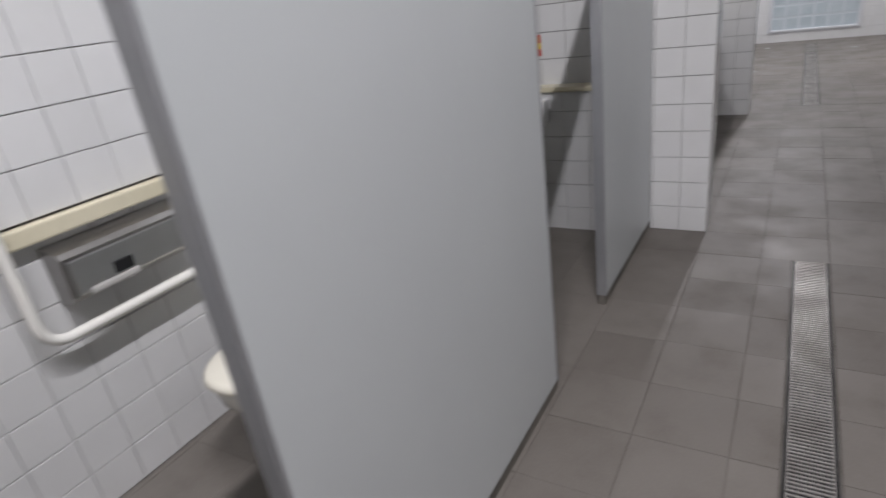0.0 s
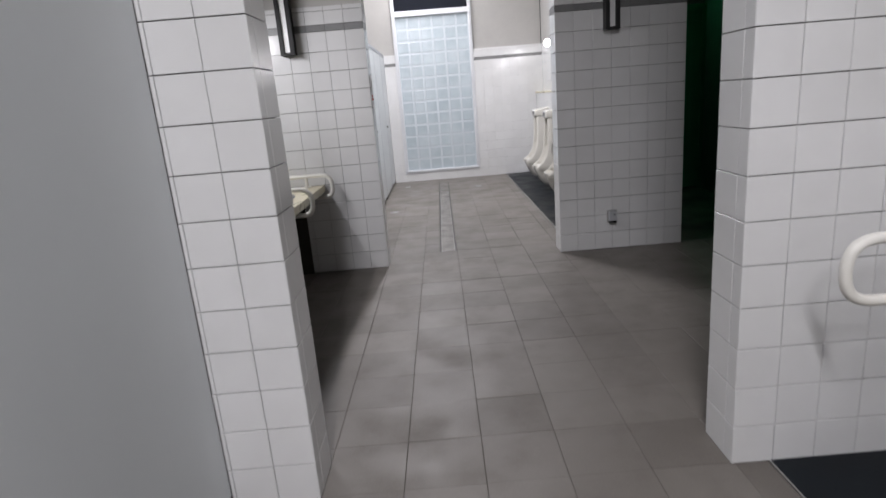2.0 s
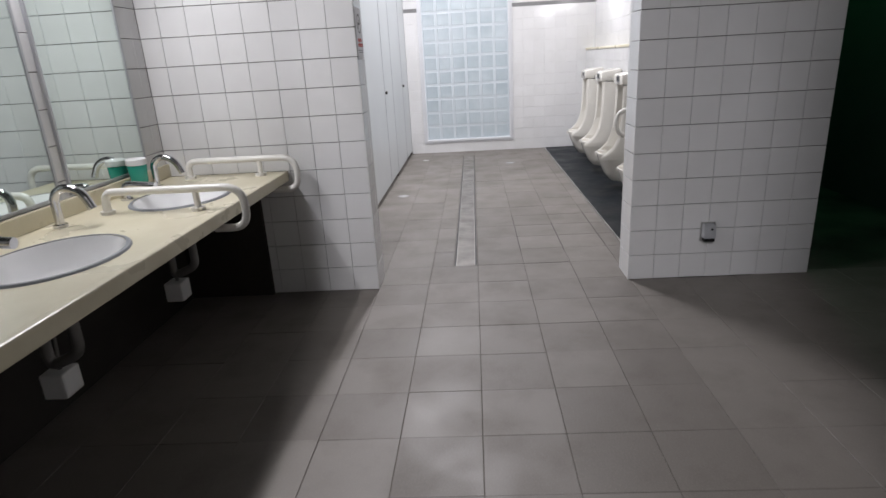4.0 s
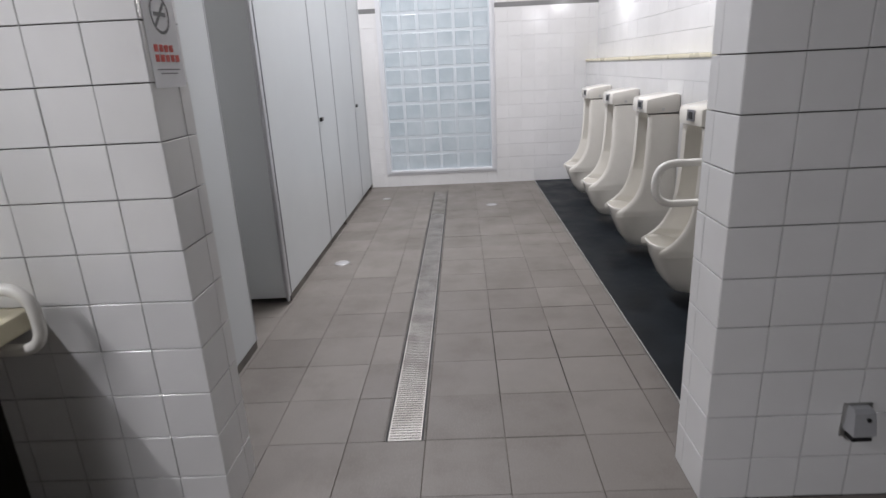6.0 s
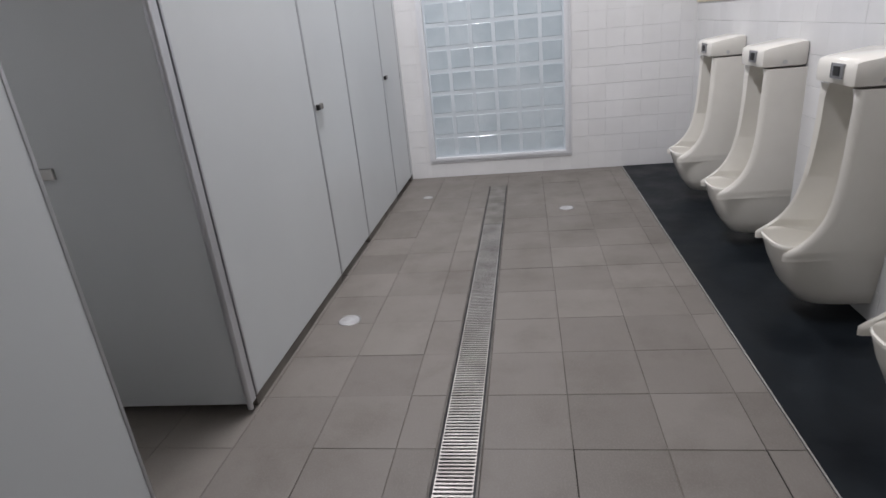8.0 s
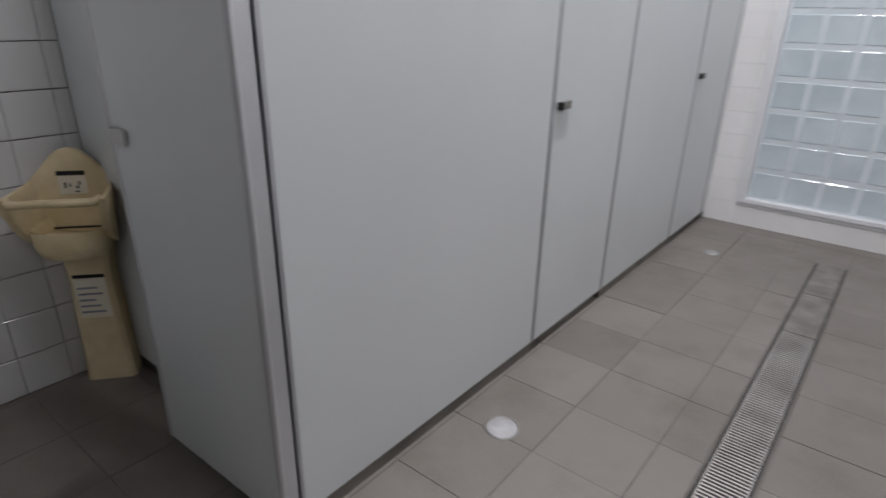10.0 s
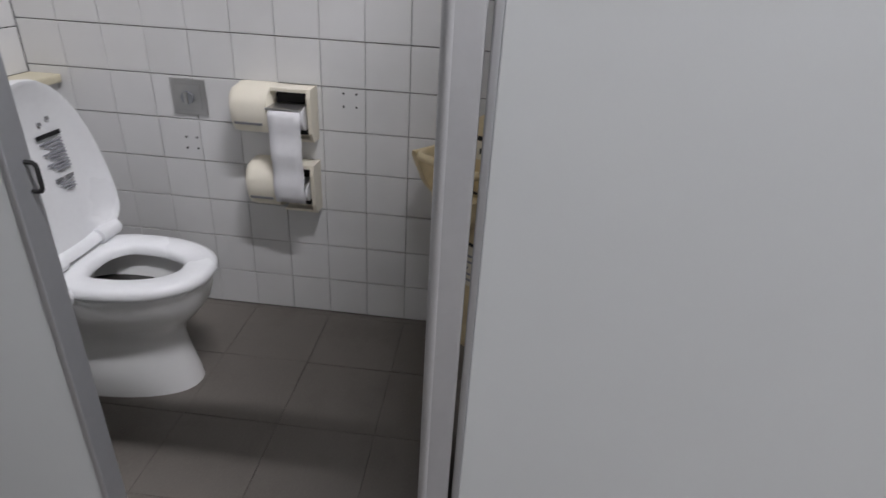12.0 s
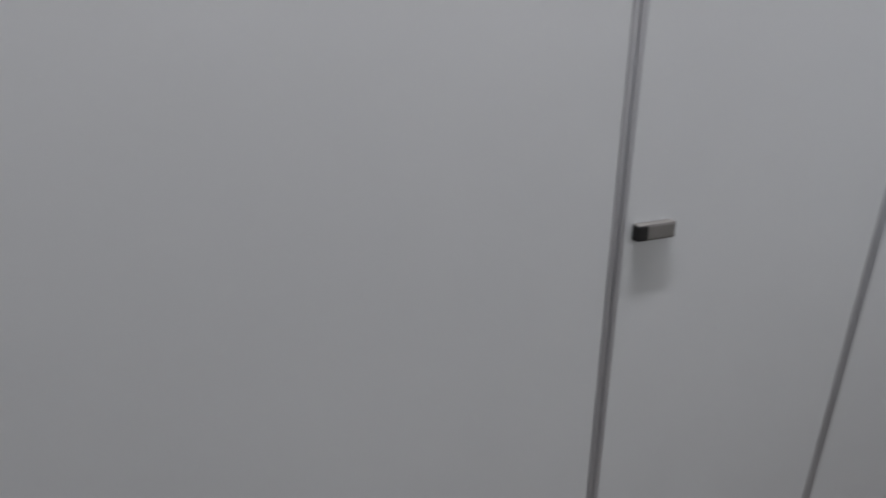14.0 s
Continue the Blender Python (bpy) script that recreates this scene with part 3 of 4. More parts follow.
    ringpts = [[((r + d) * math.cos(a), (r + d) * math.sin(a), z) for a in [2 * math.pi * k / 32 for k in range(32)]] for d, z in ((0.0, 0.002), (0.004, 0.0045), (0.009, 0.001))]
    loft(bm, ringpts, False, False)
    part("rim", bm, M_PIPE, g, "thin dark metal rim", True)


M_CAP = surface("scuffed white cap", (0.36, 0.36, 0.37), (0.27, 0.265, 0.26), 14.0, 0.45, bump=0.08)
floor_disc(-0.714, 9.318, 0.052, M_CAP, "round white floor cleanout cap")
floor_disc(0.485, 10.98, 0.05, M_CAP, "round pale floor cleanout cap")
floor_disc(-0.64, 11.46, 0.04, M_STEEL, "small round worn floor cap")

floor_mat = solid("floor_black_strip", M_MAT, [(XMAT, XURINAL + T, WALL2B - 0.21, BACK + T, -0.003, 0.004), (XMAT, XURINAL + T, START, WALL1 + T, -0.003, 0.004)], "blue-black floor strip under the urinals", "floor")
solid("trim_strip", M_STEEL, [(XMAT - 0.006, XMAT, WALL2B, BACK, -0.003, 0.005), (XMAT - 0.006, XMAT, START, WALL1, -0.003, 0.005)], "thin metal edging of the black floor strip", "trim")


# ---- urinals ----
M_STEELSENS = surface("satin sensor steel", (0.34, 0.34, 0.35), (0.26, 0.26, 0.27), 3.0, 0.35, metal=0.6, bump=0.03)


def urinal_parts():
    """A low-lip urinal; its back on x = 0, its front towards -x, standing just clear of the floor."""
    g = group_at("urinal")
    w, n = 0.16, 10
    def dee(depth, half, z, back=0.0):
        pts = [(back, -half, z)]
        for i in range(2 * n + 1):
            a = -math.pi / 2 + math.pi * i / (2 * n)
            c, s = math.cos(a), math.sin(a)
            px = abs(c) ** 0.75
            py = math.copysign(abs(s) ** 0.55, s)
            pts.append((back - (depth - 0.02) * (0.35 + 0.65 * px) if i not in (0, 2 * n) else back - depth * 0.3, half * py, z))
        return pts + [(back, half, z)]
    bm = bmesh.new()
    rings = [dee(0.24, 0.105, 0.068), dee(0.29, 0.128, 0.082), dee(0.34, 0.143, 0.15), dee(0.39, 0.153, 0.26), dee(0.412, 0.158, 0.33), dee(0.419, 0.16, 0.348), dee(0.414, 0.157, 0.356)]
    rings += [dee(0.402, 0.142, 0.353, -0.02), dee(0.392, 0.136, 0.34, -0.02), dee(0.33, 0.118, 0.285, -0.03), dee(0.26, 0.085, 0.245, -0.05), dee(0.2, 0.05, 0.232, -0.07)]
    loft(bm, rings)
    part("basin", bm, M_CERAMIC, g, smooth=60)
    bm = bmesh.new()
    rings = []
    for i in range(33):
        z = 0.3 + 0.686 * (i / 32) ** 1.3
        u = max(0.0, z - 0.335)
        f = 0.2 + 0.155 * math.exp(-u / 0.085) + 0.035 * math.exp(-u / 0.25)
        half = w * (0.985 if z < 0.32 else 1.0 - 0.03 * min(1, u / 0.5))
        th = 0.02 + 0.026 * min(1, u / 0.45)
        arch = max(0.0, (z - 0.93) / 0.05)
        inner = (half - th) * (1 - 0.22 * min(1.0, arch) ** 2)
        deep = 0.035 + 0.03 * math.exp(-u / 0.2)
        if z > 0.972:
            deep = f - 0.075
        ring = [(0, -half, z), (-f * 0.45, -half, z), (-f * 0.85, -half * 0.99, z), (-f + 0.012, -half * 0.965, z), (-f, -half * 0.965 + th * 0.45, z), (-f + 0.012, -inner * 0.98, z), (-deep - 0.055, -inner * 0.93, z), (-deep - 0.015, -inner * 0.65, z)]
        ring += [(x, -y, zz) for x, y, zz in reversed(ring)]
        rings.append(ring)
    loft(bm, rings)
    part("back_shell", bm, M_CERAMIC, g, smooth=50)
    bm = bmesh.new()
    vs = box(bm, -0.226, 0.0, -0.154, 0.154, 0.99, 1.118, 0.03)
    for v in vs:
        if v.co.z > 1.07:
            v.co.z -= 0.03 * max(0.0, -v.co.x - 0.06) / 0.166
    part("flush_cap", bm, M_CERAMIC, g, "cream sensor housing", 50)
    bm = bmesh.new()
    box(bm, -0.231, -0.224, -0.078, 0.012, 1.018, 1.076, 0.008)
    window = part("sensor_plate", bm, M_STEELSENS, g, "grey sensor plate")
    bm = bmesh.new()
    box(bm, -0.2345, -0.23, -0.056, -0.01, 1.029, 1.065, 0.002)
    part("sensor_lens", bm, M_DARK, window, "black sensor window")
    bm = bmesh.new()
    tube(bm, [(-0.115, -0.15, 1.018), (-0.115, -0.158, 1.018)], 0.011)
    part("screw", bm, M_STEEL, g, "side screw")
    bm = bmesh.new()
    rings = [[(-0.185 + r * math.cos(a), r * math.sin(a), z) for a in [2 * math.pi * k / 16 for k in range(16)]] for r, z in ((0.036, 0.233), (0.036, 0.241), (0.025, 0.246), (0.01, 0.247))]
    loft(bm, rings)
    part("strainer", bm, M_STEEL, g, "steel strainer")
    return tagged(g, "cream ceramic low-lip urinal with a sensor flush", "urinal", "urinals")


first = urinal_parts()
first.matrix_world = at(XURINAL, 7.53, 0.004)
for y in (8.42, 9.31, 10.2, 11.09, 3.2, 2.3):
    copy_thing(first, at(XURINAL, y, 0.004))


def urinal_rail(y):
    """A white grab loop that stands out of the wall beside a urinal."""
    g = tagged(group_at("grab_rail", at(XURINAL, y)), "white coated grab rail looping out beside a urinal", "grab rail", "urinal grab rails")
    bm = bmesh.new()
    tube(bm, rounded([(0, 0, 0.895), (-0.565, 0, 0.895), (-0.565, 0, 0.71), (0, 0, 0.71)], 0.092, 10), 0.017, 14)
    part("tube", bm, M_RAIL, g, smooth=True)
    for z in (0.895, 0.71):
        bm = bmesh.new()
        tube(bm, [(0, 0, z), (-0.012, 0, z)], 0.04, 18)
        part("flange", bm, M_RAIL, g, "round wall flange", True)


urinal_rail(7.87)
urinal_rail(3.55)


# ---- toilets ----
def egg(w, front, back, z, n=32, y0=0.0, x0=0.0):
    """A level egg-shaped ring: front towards -y."""
    out = []
    for k in range(n):
        a = 2 * math.pi * k / n
        c, s = math.cos(a), math.sin(a)
        out.append((x0 + w / 2 * math.copysign(abs(s) ** 0.85, s), y0 - (front if c > 0 else back) * math.copysign(abs(c) ** (1.0 if c > 0 else 0.7), c), z))
    return out


def toilet(name, m, china, plastic, label, lid_up):
    """A floor-standing toilet, its back at y = 0 against the wall, its bowl towards -y."""
    g = tagged(group_at(name, m), label, "toilet")
    bm = bmesh.new()
    rings = [egg(0.25, 0.295, 0.25, 0.0, y0=-0.34), egg(0.245, 0.29, 0.25, 0.03, y0=-0.34), egg(0.228, 0.272, 0.245, 0.1, y0=-0.34), egg(0.212, 0.256, 0.24, 0.18, y0=-0.34), egg(0.225, 0.258, 0.25, 0.22, y0=-0.345), egg(0.28, 0.28, 0.28, 0.262, y0=-0.365), egg(0.338, 0.305, 0.305, 0.32, y0=-0.387), egg(0.358, 0.316, 0.32, 0.372, y0=-0.39), egg(0.364, 0.318, 0.325, 0.39, y0=-0.39), egg(0.355, 0.312, 0.32, 0.398, y0=-0.39)]
    rings += [egg(0.27, 0.25, 0.19, 0.396, y0=-0.41), egg(0.255, 0.24, 0.18, 0.37, y0=-0.41), egg(0.2, 0.19, 0.14, 0.28, y0=-0.41), egg(0.11, 0.1, 0.09, 0.21, y0=-0.39)]
    loft(bm, rings)
    part("bowl", bm, china, g, smooth=60)
    # water raised and blackened so that it stands in for the bowl's inner shade
    bm = bmesh.new()
    loft(bm, [egg(0.222, 0.21, 0.155, 0.316, y0=-0.41), egg(0.222, 0.21, 0.155, 0.318, y0=-0.41)])
    part("water", bm, M_BOWLSHADE, g, "dark water with the bowl's shade in its colour")
    bm = bmesh.new()
    box(bm, -0.125, 0.125, -0.34, 0.0, 0.0, 0.045, 0.018)
    box(bm, -0.085, 0.085, -0.27, -0.02, 0.04, 0.2, 0.03)
    box(bm, -0.15, 0.15, -0.28, -0.02, 0.24, 0.385, 0.04)
    part("trap_foot", bm, china, g, smooth=50)
    bm = bmesh.new()
    outer = dict(n=32, y0=-0.45)
    rings = [egg(0.365, 0.268, 0.2, 0.402, **outer), egg(0.38, 0.276, 0.21, 0.414, **outer), egg(0.374, 0.272, 0.205, 0.432, **outer), egg(0.34, 0.255, 0.19, 0.44, **outer), egg(0.226, 0.192, 0.1, 0.436, **outer), egg(0.2, 0.175, 0.085, 0.422, **outer), egg(0.2, 0.175, 0.085, 0.404, **outer)]
    loft(bm, rings, False, False)
    part("seat", bm, plastic, g, smooth=60)
    bm = bmesh.new()
    box(bm, -0.2, 0.2, -0.3, -0.03, 0.4, 0.448 if lid_up else 0.475, 0.02)
    if not lid_up:
        box(bm, -0.19, 0.19, -0.25, -0.04, 0.46, 0.515, 0.022)
    base = part("washlet_base", bm, plastic, g, smooth=45)
    bm = bmesh.new()
    box(bm, -0.25, -0.185, -0.42, -0.12, 0.395, 0.445, 0.018)
    part("control_arm", bm, plastic, base, "side control arm", 45)
    if lid_up:
        hinge = Matrix.Translation((0, -0.328, 0.44)) @ Matrix.Rotation(radians(-97), 4, "X") @ Matrix.Diagonal((1.16, 0.98, 1.5, 1))
        bm = bmesh.new()
        rings = [egg(0.15, 0.2, 0.05, 0.012, y0=-0.13), egg(0.325, 0.36, 0.09, 0.01, y0=-0.13), egg(0.35, 0.383, 0.1, 0.0, y0=-0.13), egg(0.385, 0.4, 0.12, -0.003, y0=-0.13), egg(0.395, 0.405, 0.12, 0.012, y0=-0.13), egg(0.37, 0.39, 0.11, 0.03, y0=-0.13), egg(0.15, 0.2, 0.05, 0.034, y0=-0.13)]
        rings = [[hinge @ Vector(p) for p in r] for r in rings]
        loft(bm, rings)
        lid = part("lid", bm, plastic, g, "raised white lid with a rounded rim", 50)

        def printed(a, b, c, e, mt):
            bm = bmesh.new()
            box(bm, -b, -a, c, e, 0.0065, 0.0085, m=hinge)
            part("printed_notice", bm, mt, lid, "small printed notice")

        printed(-0.082, 0.0, -0.376, -0.364, M_DARK)
        for k in range(9):
            printed(-0.078, -0.004 - 0.014 * (k % 3), -0.354 + 0.0105 * k, -0.3485 + 0.0105 * k, M_LABEL)
        for a, b in ((-0.075, -0.045), (-0.038, -0.012)):
            printed(a, b, -0.244, -0.235, M_INK)
        for k in range(3):
            printed(-0.07, -0.02 - 0.01 * k, -0.228 + 0.01 * k, -0.2235 + 0.01 * k, M_LABEL)
        for a, b, c, e in ((-0.06, -0.05, -0.42, -0.41), (-0.03, -0.02, -0.41, -0.4)):
            printed(a, b, c, e, M_INK)
        for dx in (-0.13, 0.13):
            bm = bmesh.new()
            tube(bm, [(dx - 0.045, -0.318, 0.462), (dx + 0.045, -0.318, 0.462)], 0.026, 14)
            part("hinge", bm, plastic, g, smooth=True)
    return g


M_LABEL = surface("grey printed text", (0.3, 0.3, 0.33), (0.22, 0.22, 0.25), 40.0, 0.7)
# near-black: the shade inside the bowl is put into the water's colour
M_BOWLSHADE = surface("dark water with the bowl's shade in its colour", (0.03, 0.028, 0.024), (0.022, 0.02, 0.017), 2.0, 0.05, bump=0.0)
toilet("toilet", at(-1.63, 7.122, 0, 180), M_WHITECHINA, M_SEATW, "white toilet with raised lid and open seat", True)
toilet("toilet", at(-1.765, 3.718), M_CERAMIC, M_SEATC, "cream toilet with an electric washing seat", False)
toilet("toilet", at(-1.70, 2.03), M_CERAMIC, M_SEATC, "cream toilet in the entry cubicle with grab bar", False)


def flush_valve(x, y):
    g = tagged(group_at("flush_valve", at(x, y)), "grey sensor flush valve with chrome pipe", "flush valve")
    bm = bmesh.new()
    box(bm, -0.06, 0.06, -0.13, -0.03, 0.68, 0.88, 0.02)
    part("sensor_box", bm, M_GREYBOX, g, "grey plastic sensor box", 40)
    bm = bmesh.new()
    tube(bm, rounded([(0, -0.08, 0.69), (0, -0.08, 0.55), (0.0, -0.05, 0.42)], 0.03), 0.018)
    part("flush_pipe", bm, M_CHROME, g, smooth=True)
    bm = bmesh.new()
    tube(bm, [(-0.16, -0.07, 0.71), (-0.02, -0.08, 0.71)], 0.017)
    tube(bm, [(-0.1, 0.0, 0.71), (-0.1, -0.1, 0.71)], 0.02)
    part("stop_cock", bm, M_CHROME, g, smooth=True)
    bm = bmesh.new()
    tube(bm, rounded([(0.02, -0.08, 0.6), (0.16, -0.06, 0.55), (0.2, -0.05, 0.44), (0.18, -0.1, 0.4)], 0.08), 0.007)
    part("hose", bm, M_PIPE, g, "thin grey hose", True)


flush_valve(-1.73, 3.72)


def paper_holder_twin(m):
    """Two cream roll holders, one above the other, with paper hanging down; back on x = 0, front to +x."""
    g = tagged(group_at("paper_holder", m), "cream double toilet paper holder with hanging paper", "paper holder")
    for z, wide in ((0.815, 0.27), (0.555, 0.24)):
        h = group_at("roll_holder")
        h.parent = g
        y1, y0 = 0.0, -wide
        bm = bmesh.new()
        prof = [(0.0, -0.06), (0.05, -0.075), (0.095, -0.06), (0.116, -0.02), (0.12, 0.03), (0.108, 0.062), (0.08, 0.08), (0.0, 0.088)]
        loft(bm, [[(x * q, yy, z + k * (0.5 + q / 2)) for x, k in prof] for yy, q in ((y0, 0.82), (y0 + 0.01, 0.95), (y0 + 0.03, 1.0), (y0 + wide * 0.5, 1.0), (y0 + wide * 0.5 + 0.001, 0.98))])
        part("cover", bm, M_CREAM, h, "rounded cream plastic cover", 40)
        bm = bmesh.new()
        box(bm, 0.0, 0.02, y0 + wide * 0.5, y1, z - 0.09, z + 0.088, 0.004)
        loft(bm, [[(0.0, yy, z - 0.095), (0.055, yy, z - 0.095), (0.075, yy, z - 0.06), (0.085, yy, z + 0.06), (0.075, yy, z + 0.088), (0.0, yy, z + 0.088)] for yy in (y1 - 0.013, y1 - 0.002, y1)])
        box(bm, 0.0, 0.08, y0 + wide * 0.5, y1 - 0.012, z + 0.074, z + 0.088, 0.004)
        box(bm, 0.0, 0.055, y0 + wide * 0.5, y1 - 0.012, z - 0.095, z - 0.086, 0.003)
        part("side_plate", bm, M_CREAM, h)
        # the recess's shade is a black sheet over the cream back
        bm = bmesh.new()
        box(bm, 0.02, 0.026, y0 + wide * 0.5 + 0.002, y1 - 0.015, z - 0.078, z + 0.07)
        part("recess", bm, M_DARK, h, "black sheet for the shade in the recess")
        bm = bmesh.new()
        yc = y0 + wide * 0.5
        tube(bm, [(0.064, yc + 0.008, z - 0.01), (0.064, y1 - 0.022, z - 0.01)], 0.04 if z > 0.7 else 0.034, 22)
        part("paper_roll", bm, M_PAPER, h, "white paper roll", True)
        bm = bmesh.new()
        box(bm, 0.03, 0.124, yc - 0.004, y1 - 0.024, z + 0.022, z + 0.03, 0.003)
        part("cutter", bm, M_STEEL, h, "steel tear plate")
        bm = bmesh.new()
        box(bm, 0.098, 0.114, y0 + 0.02, y0 + wide * 0.42, z - 0.034, z - 0.026, 0.001)
        part("slot", bm, M_INK, h, "dark slot")
    bm = bmesh.new()
    ys = (-0.128, -0.022)
    rows = []
    for i in range(15):
        s = i / 14
        z = 0.838 - 0.318 * s
        x = 0.127 + 0.006 * math.sin(3.1 * s) + 0.004 * math.sin(17 * s)
        rows.append([(x + 0.003 * math.sin(9 * s + 3 * k), ys[0] + (ys[1] - ys[0]) * k / 4 + 0.004 * s, z) for k in range(5)])
    loft(bm, rows, False, False, closed=False)
    sheet = part("paper_sheet", bm, M_PAPER, g, "hanging sheet of paper", True)
    mod = sheet.modifiers.new("thick", "SOLIDIFY")
    mod.thickness = 0.0015
    return g


paper_holder_twin(at(XCUB + 0.001, 8.055) @ Matrix.Rotation(LEAN, 4, "Z"))


def wall_button():
    """A square steel plate with a round knob."""
    g = tagged(group_at("call_button", at(XCUB + 0.001, 7.6, 0.83) @ Matrix.Rotation(LEAN, 4, "Z")), "square steel plate with a round button", "call button")
    bm = bmesh.new()
    box(bm, 0, 0.006, -0.062, 0.062, -0.062, 0.062, 0.003)
    box(bm, 0.006, 0.009, -0.045, 0.045, -0.045, 0.045, 0.002)
    part("plate", bm, M_STEEL, g)
    bm = bmesh.new()
    tube(bm, [(0.008, 0, 0), (0.022, 0, 0)], 0.022, 20)
    part("button", bm, M_GREYBOX, g, "grey round button")
    bm = bmesh.new()
    box(bm, 0.022, 0.03, -0.006, 0.006, -0.02, 0.02, 0.002)
    part("grip", bm, M_STEEL, g, "thumb grip")


wall_button()


def screw_holes(y, z, gap):
    g = tagged(group_at("plugged_holes", at(XCUB + 0.001, y, z)), "four small dark plugged screw holes in tile", "screw holes")
    for dy in (-gap, gap):
        for dz in (-gap, gap):
            bm = bmesh.new()
            tube(bm, [(-0.004, dy, dz), (0.0015, dy, dz)], 0.004, 8)
            part("plug", bm, M_DARK, g)


screw_holes(8.167, 0.86, 0.022)
screw_holes(7.585, 0.665, 0.02)


def baby_seat():
    """A yellowed corner baby seat on a pedestal; its back corner at the origin, front along +x."""
    g = tagged(group_at("baby_seat", at(-2.055, 8.655, 0, -40) @ Matrix.Diagonal((0.9, 0.86, 0.98, 1.0))), "aged yellow plastic corner baby seat on a pedestal", "baby seat")
    bm = bmesh.new()
    loft(bm, [[(x, y, z) for x, y in ((-0.02, -w), (0.07, -w), (0.085, -w + 0.015), (0.085, w - 0.015), (0.07, w), (-0.02, w))] for w, z in ((0.1, 0.0), (0.096, 0.03), (0.078, 0.42), (0.085, 0.5), (0.1, 0.56))])
    part("pedestal", bm, M_YELLOW, g, smooth=35)
    bm = bmesh.new()
    rings = []
    for i in range(33):
        s = -1 + i / 16
        q = abs(s)
        turn = max(0.0, (q - 0.42) / 0.58)
        x = 0.0 + 0.235 * turn ** 1.25
        y = math.copysign(min(0.13, q * 0.31) + 0.028 * turn, s)
        top = 0.775 + 0.112 * math.exp(-(q / 0.36) ** 2.4) - 0.012 * turn
        low = 0.56 + 0.1 * turn ** 3
        nx, ny = (0.028, 0.0) if turn <= 0 else (0.028 * (1 - turn), math.copysign(-0.026 * min(1, turn * 2), s))
        k = 0.86
        rings.append([(x * k, y * k, low), (x * k + nx, y * k + ny, low), (x + nx, y + ny, top - 0.012), (x + nx * 0.8, y + ny * 0.8, top), (x + nx * 0.2, y + ny * 0.2, top), (x, y, top - 0.012)])
    loft(bm, rings)
    part("backrest", bm, M_YELLOW, g, "peaked back with wrapping side wings", 50)
    bm = bmesh.new()
    tube(bm, rounded([(0.2, -0.152, 0.755), (0.236, -0.14, 0.752), (0.236, 0.14, 0.752), (0.2, 0.152, 0.755)], 0.03), 0.014, 12)
    part("front_bar", bm, M_YELLOW, g, smooth=True)
    bm = bmesh.new()
    def pan(q, lift, n=24):
        return [(0.105 + 0.115 * q * math.copysign(abs(math.cos(a)) ** 0.7, math.cos(a)), 0.135 * q * math.copysign(abs(math.sin(a)) ** 0.7, math.sin(a)), lift) for a in [2 * math.pi * k / n for k in range(n)]]
    loft(bm, [pan(0.55, 0.535), pan(0.85, 0.545), pan(0.98, 0.58), pan(1.0, 0.635), pan(0.97, 0.643), pan(0.92, 0.635), pan(0.88, 0.6), pan(0.6, 0.588)])
    part("seat", bm, M_YELLOW, g, "rounded seat pan", 50)
    # shade in the crease, laid in as a thin dark strip
    bm = bmesh.new()
    box(bm, 0.034, 0.04, -0.1, 0.1, 0.606, 0.612)
    part("crease", bm, M_SHADEBROWN, g, "dark strip for the shade in the seat's crease")
    for y0, z0, dy, dz in ((-0.03, 0.75, 0.008, 0.02), (-0.012, 0.755, 0.006, 0.012), (0.012, 0.748, 0.009, 0.01), (0.022, 0.76, 0.006, 0.014), (0.005, 0.735, 0.016, 0.005)):
        bm = bmesh.new()
        box(bm, 0.0305, 0.0316, y0, y0 + dy, z0, z0 + dz)
        part("pictogram", bm, M_DARK, g)
    for (y0, y1, z0, z1, x), mt in (((-0.05, 0.05, 0.795, 0.81, 0.0312), M_DARK), ((-0.05, 0.05, 0.73, 0.793, 0.0308), M_CREAM), ((-0.06, 0.06, 0.43, 0.443, 0.0862), M_DARK), ((-0.06, 0.06, 0.27, 0.428, 0.0858), M_CREAM)):
        bm = bmesh.new()
        box(bm, x - 0.003, x, y0, y1, z0, z1)
        part("notice_sticker", bm, mt, g, "printed notice sticker")
    for i in range(5):
        bm = bmesh.new()
        box(bm, 0.0845, 0.0866, -0.052, 0.04 - 0.015 * (i % 3), 0.29 + 0.024 * i, 0.298 + 0.024 * i)
        part("print_line", bm, M_LABEL, g)


baby_seat()


# ---- entry cubicle fittings ----
M_STEELD = surface("dull dark stainless steel", (0.34, 0.33, 0.32), (0.24, 0.23, 0.22), 4.0, 0.3, metal=0.9, grain=70.0, bump=0.06)
M_LABEL2 = surface("greyed paper", (0.5, 0.49, 0.47), (0.42, 0.41, 0.39), 6.0, 0.9)


def steel_paper_box():
    g = tagged(group_at("paper_box", at(XCUB + 0.002, 1.42) @ Matrix.Rotation(LEAN, 4, "Z")), "stainless steel paper holder with a dark slot", "paper holder")
    bm = bmesh.new()
    loft(bm, [[(0, y, 0.93), (0.09, y, 0.915), (0.105, y, 0.9), (0.09, y, 0.77), (0.07, y, 0.75), (0, y, 0.74)] for y in (-0.24, -0.235, 0.235, 0.24)])
    part("case", bm, M_STEELD, g, smooth=25)
    bm = bmesh.new()
    box(bm, 0.094, 0.108, -0.225, 0.225, 0.775, 0.89, 0.006)
    part("front_flap", bm, M_STEEL, g, "brushed steel front flap")
    bm = bmesh.new()
